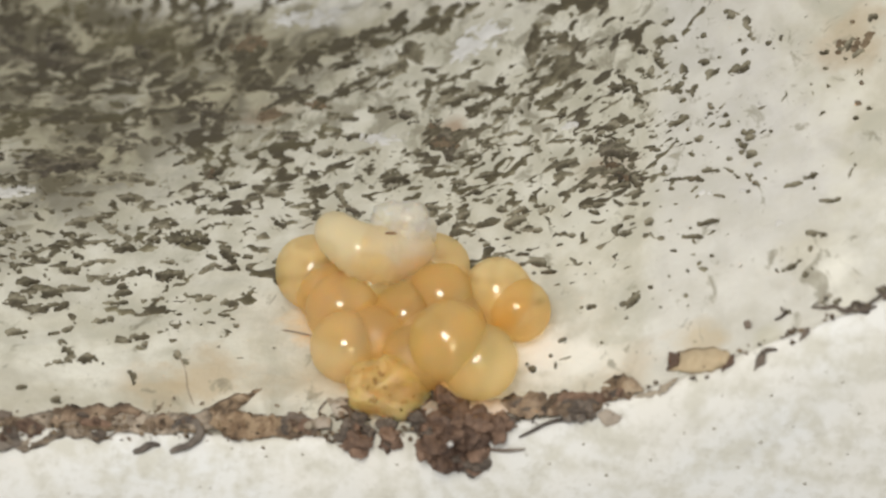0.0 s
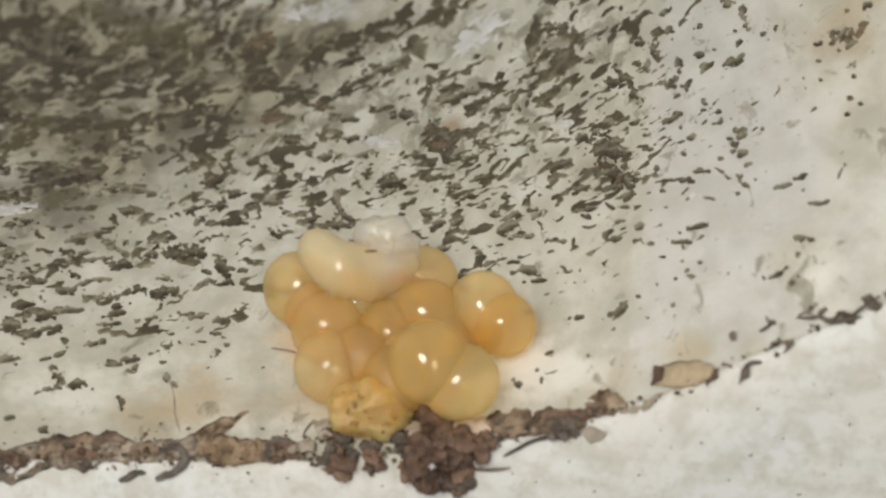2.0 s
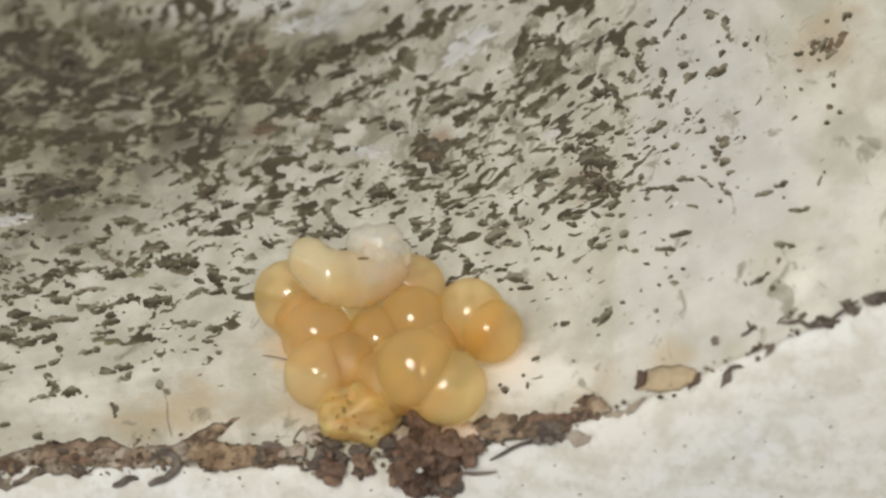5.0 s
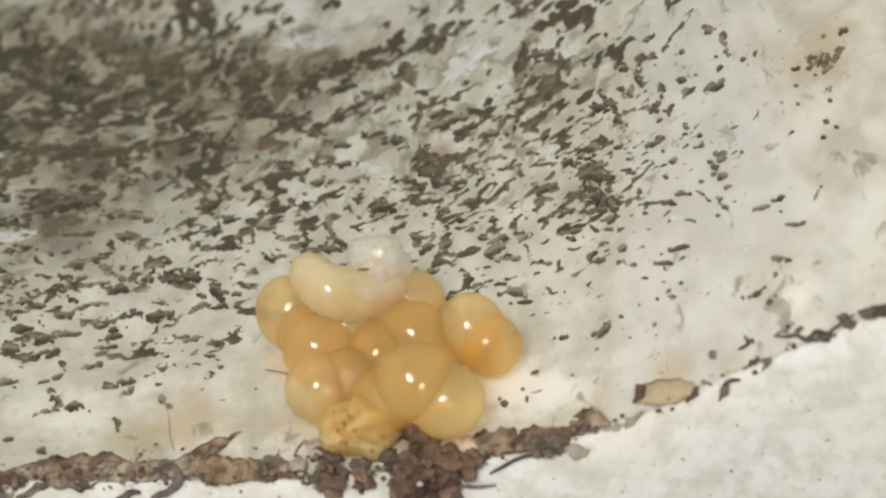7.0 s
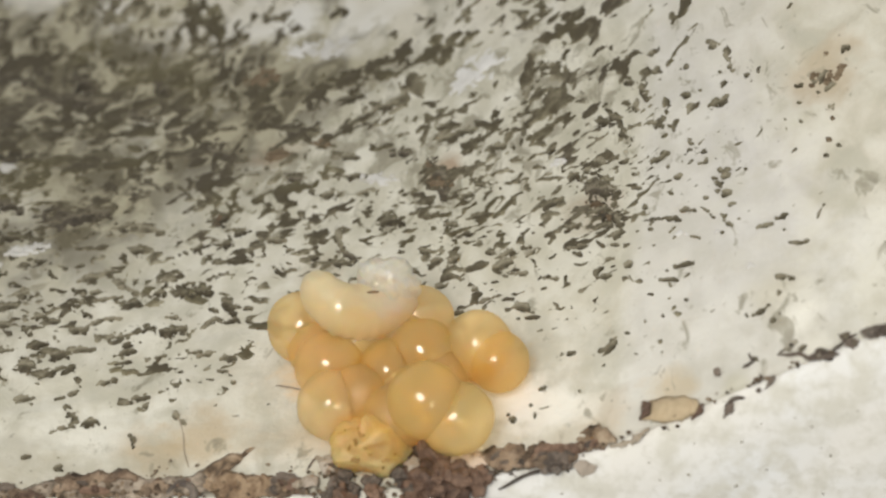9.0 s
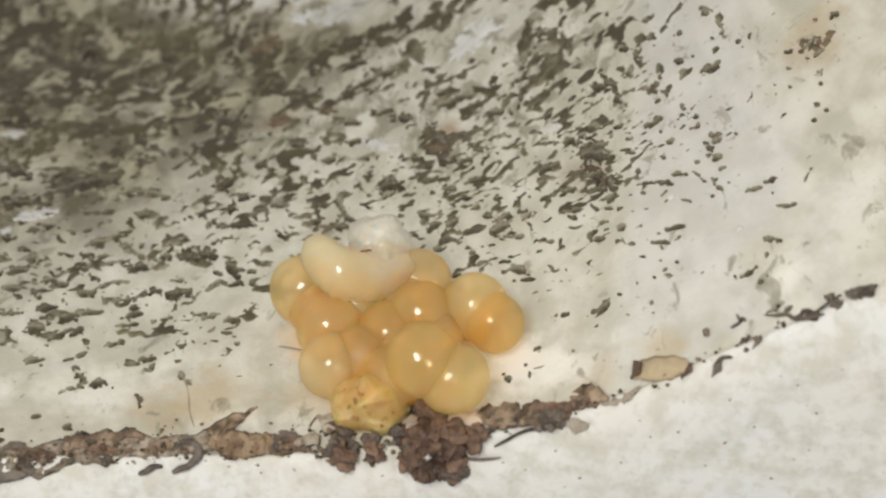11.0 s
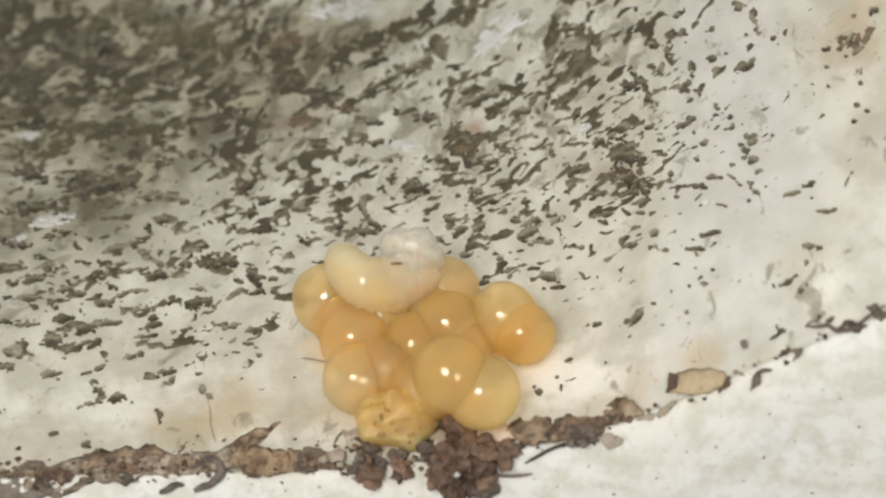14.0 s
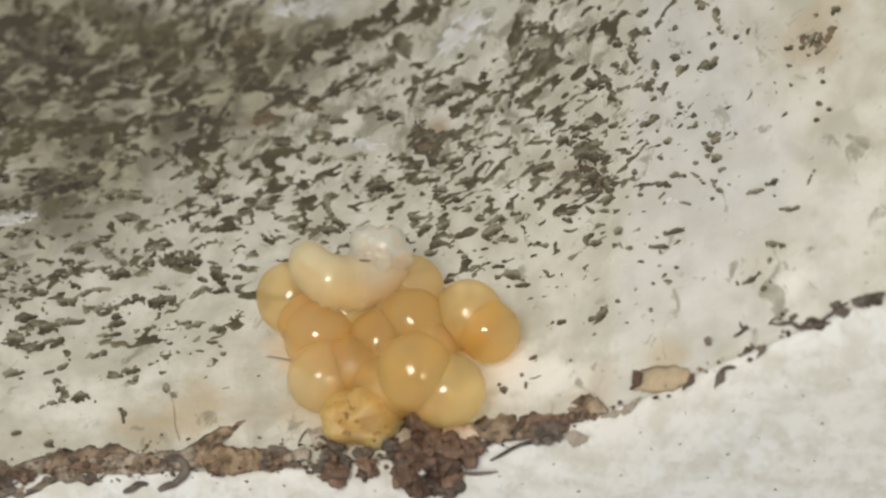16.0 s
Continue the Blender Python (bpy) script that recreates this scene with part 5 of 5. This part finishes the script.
    twig("twig", [(1.98, -0.05, -0.67), (2.24, -0.02, -0.51), (2.55, 0.02, -0.31), (2.82, 0.04, -0.18), (3.15, 0.03, -0.1), (3.42, 0.02, -0.0), (3.66, -0.05, -0.08)], 0.045, SOOT, "thin blackish twig lying across the joint")
    twig("twig", [(1.12, -0.07, -0.99), (1.4, -0.11, -1.03), (1.67, -0.14, -1.02), (1.95, -0.16, -0.98), (2.16, -0.16, -0.91)], 0.05, SOOT, "thin blackish twig stuck to the frass clump")


# ---- larva ----
def tube(bm, points, radii, wobble, folds, count=32, steps=96, lumps=0.012, cap=9):
    """A fat segmented tube round a smooth curve."""
    pts = [Vector(p) for p in points]

    def curve(t):
        t = max(0.0, min(len(pts) - 1.0001, t))
        k = int(t)
        a, b, c, d = (pts[max(0, min(len(pts) - 1, k + j))] for j in (-1, 0, 1, 2))
        u = t - k
        return 0.5 * (2 * b + (c - a) * u + (2 * a - 5 * b + 4 * c - d) * u * u + (3 * b - a - 3 * c + d) * u**3)

    def size(t):
        k = min(int(t), len(radii) - 2)
        u = t - k
        u = u * u * (3 - 2 * u)
        return radii[k] * (1 - u) + radii[k + 1] * u

    rings = []
    for s in range(steps + 1):
        even = 0.5 - 0.5 * math.cos(math.pi * s / steps)
        t = (len(pts) - 1) * even
        end = min(even, 1 - even)
        d = (curve(t + 0.02) - curve(t - 0.02)).normalized()
        side = d.cross(Vector((0, -0.8, 0.6))).normalized()
        up = side.cross(d)
        ring_r = size(t) * min(1.0, math.sqrt(max(0.0, 1 - (1 - min(1, end * cap)) ** 2)) + 0.02)
        fold = wobble * (abs(math.sin(math.pi * folds * t / (len(pts) - 1))) - 0.5)
        ring = []
        for j in range(count):
            a = 2 * math.pi * j / count
            lump = 1 + 0.5 * wobble * noise.noise(Vector((math.cos(a) * 2, math.sin(a) * 2, even * 24)))
            way = math.cos(a) * side + math.sin(a) * up
            lump += fold * (0.06 + 2.6 * max(0.0, way.dot(Vector((0, -0.5, -0.86)))) ** 4)
            ring.append(bm.verts.new(curve(t) + ring_r * lump * way))
        rings.append(ring)
    for r0, r1 in zip(rings, rings[1:]):
        for j in range(count):
            bm.faces.new((r0[j], r0[(j + 1) % count], r1[(j + 1) % count], r1[j]))
    bm.faces.new(rings[0][::-1])
    bm.faces.new(rings[-1])
    for v in bm.verts:
        v.co += lumps * noise.noise_vector(v.co * 3.3)
    bmesh.ops.recalc_face_normals(bm, faces=bm.faces)


BODY = [(-2.72, 5.54, 1.53), (-2.4, 4.42, 1.81), (-1.93, 4.05, 1.73), (-1.36, 4.18, 1.56), (-0.83, 4.52, 1.54), (-0.47, 4.98, 1.80)]
HEAD = [(-0.55, 4.33, 1.77), (-0.71, 4.69, 2.12), (-1.31, 5.07, 2.05)]


def larva():
    base = new("larva")
    origin = Vector(BODY[3])
    base.location = origin * MM
    bm = bmesh.new()
    tube(bm, [Vector(p) - origin for p in BODY], [0.41, 0.59, 0.69, 0.72, 0.71, 0.66], 0.05, 14, lumps=0.02)
    part("body", bm, GRUB, base, "plump translucent cream-yellow segmented body")
    pivot = Vector(HEAD[0])
    bm = bmesh.new()
    bmesh.ops.create_icosphere(bm, subdivisions=5, radius=1.0)
    centre = Vector(HEAD[1]) - pivot
    snout = Vector(HEAD[2]) - pivot - centre
    for v in bm.verts:
        d = v.co.normalized()
        near = noise.voronoi(d * 2.1 + Vector((3.1, 0.7, 1.9)))[0][0]
        pull = max(0.0, d.dot(snout.normalized())) ** 6
        lobe = abs(math.cos(2.5 * math.atan2(0.59 * d.y + 0.81 * d.z, d.x) + 0.5))
        bead = noise.voronoi(d * 4.3 + Vector((1.3, 4.1, 0.4)))[0][0]
        size = 0.69 + 0.09 * (0.3 - bead) + 0.13 * (0.42 - near) + 0.14 * lobe * (1 - (0.81 * d.y - 0.59 * d.z) ** 2) + 0.20 * pull
        v.co = centre + Vector((d.x * size * 1.03, d.y * size * 0.9, d.z * size)) + 0.012 * noise.noise_vector(d * 9)
    head = part("head_end", bm, GRUB_PALE, base, "whitish wrinkled head end curled inwards")
    head.location = (pivot - origin) * MM
    bm = bmesh.new()
    bmesh.ops.create_icosphere(bm, subdivisions=2, radius=0.08)
    bmesh.ops.scale(bm, vec=(2.0, 0.6, 0.4), verts=bm.verts)
    tip = Vector((-1.08, 4.07, 2.41)) - pivot
    bmesh.ops.translate(bm, vec=tip + Vector((0, -0.25, 0.1)), verts=bm.verts)
    part("mouthparts", bm, JAW, head, "brown mouthparts")
    tagged(base, "curled translucent cream larva lying on amber eggs", "larva")
    return base, head, (pivot - origin) * MM


debris()
end_crumbs()
joint_dirt()
litter()
egg_cluster()
LARVA, LARVA_HEAD, NECK = larva()
place_flecks()
front_specks()
mould_crust()


def motions():
    """The larva rocks its head end and shifts a little."""
    view = Vector((0, 0.81, -0.59))

    def swing(deg, x=0.0, z=0.0):
        return Matrix.Translation(NECK + Vector((x, 0, z)) * MM) @ Matrix.Rotation(radians(deg), 4, view)

    walk(LARVA_HEAD, [(0, swing(-3, -0.14, -0.08)), (2, swing(-3, -0.14, -0.08)), (3, swing(-3, -0.1, -0.1)), (4.5, swing(-3, -0.05, -0.08)), (7, swing(-4, -0.05, 0.07)), (9, swing(-3, -0.05, -0.05)),
                      (11.4, swing(-9, -0.2, 0.18)), (12, swing(-7, -0.16, 0.13)), (12.5, swing(-4, -0.1, 0.03)), (13.5, swing(-3, -0.1, 0.0)), (14.5, swing(-1, -0.05, 0.0)), (16, swing(1))])


motions()
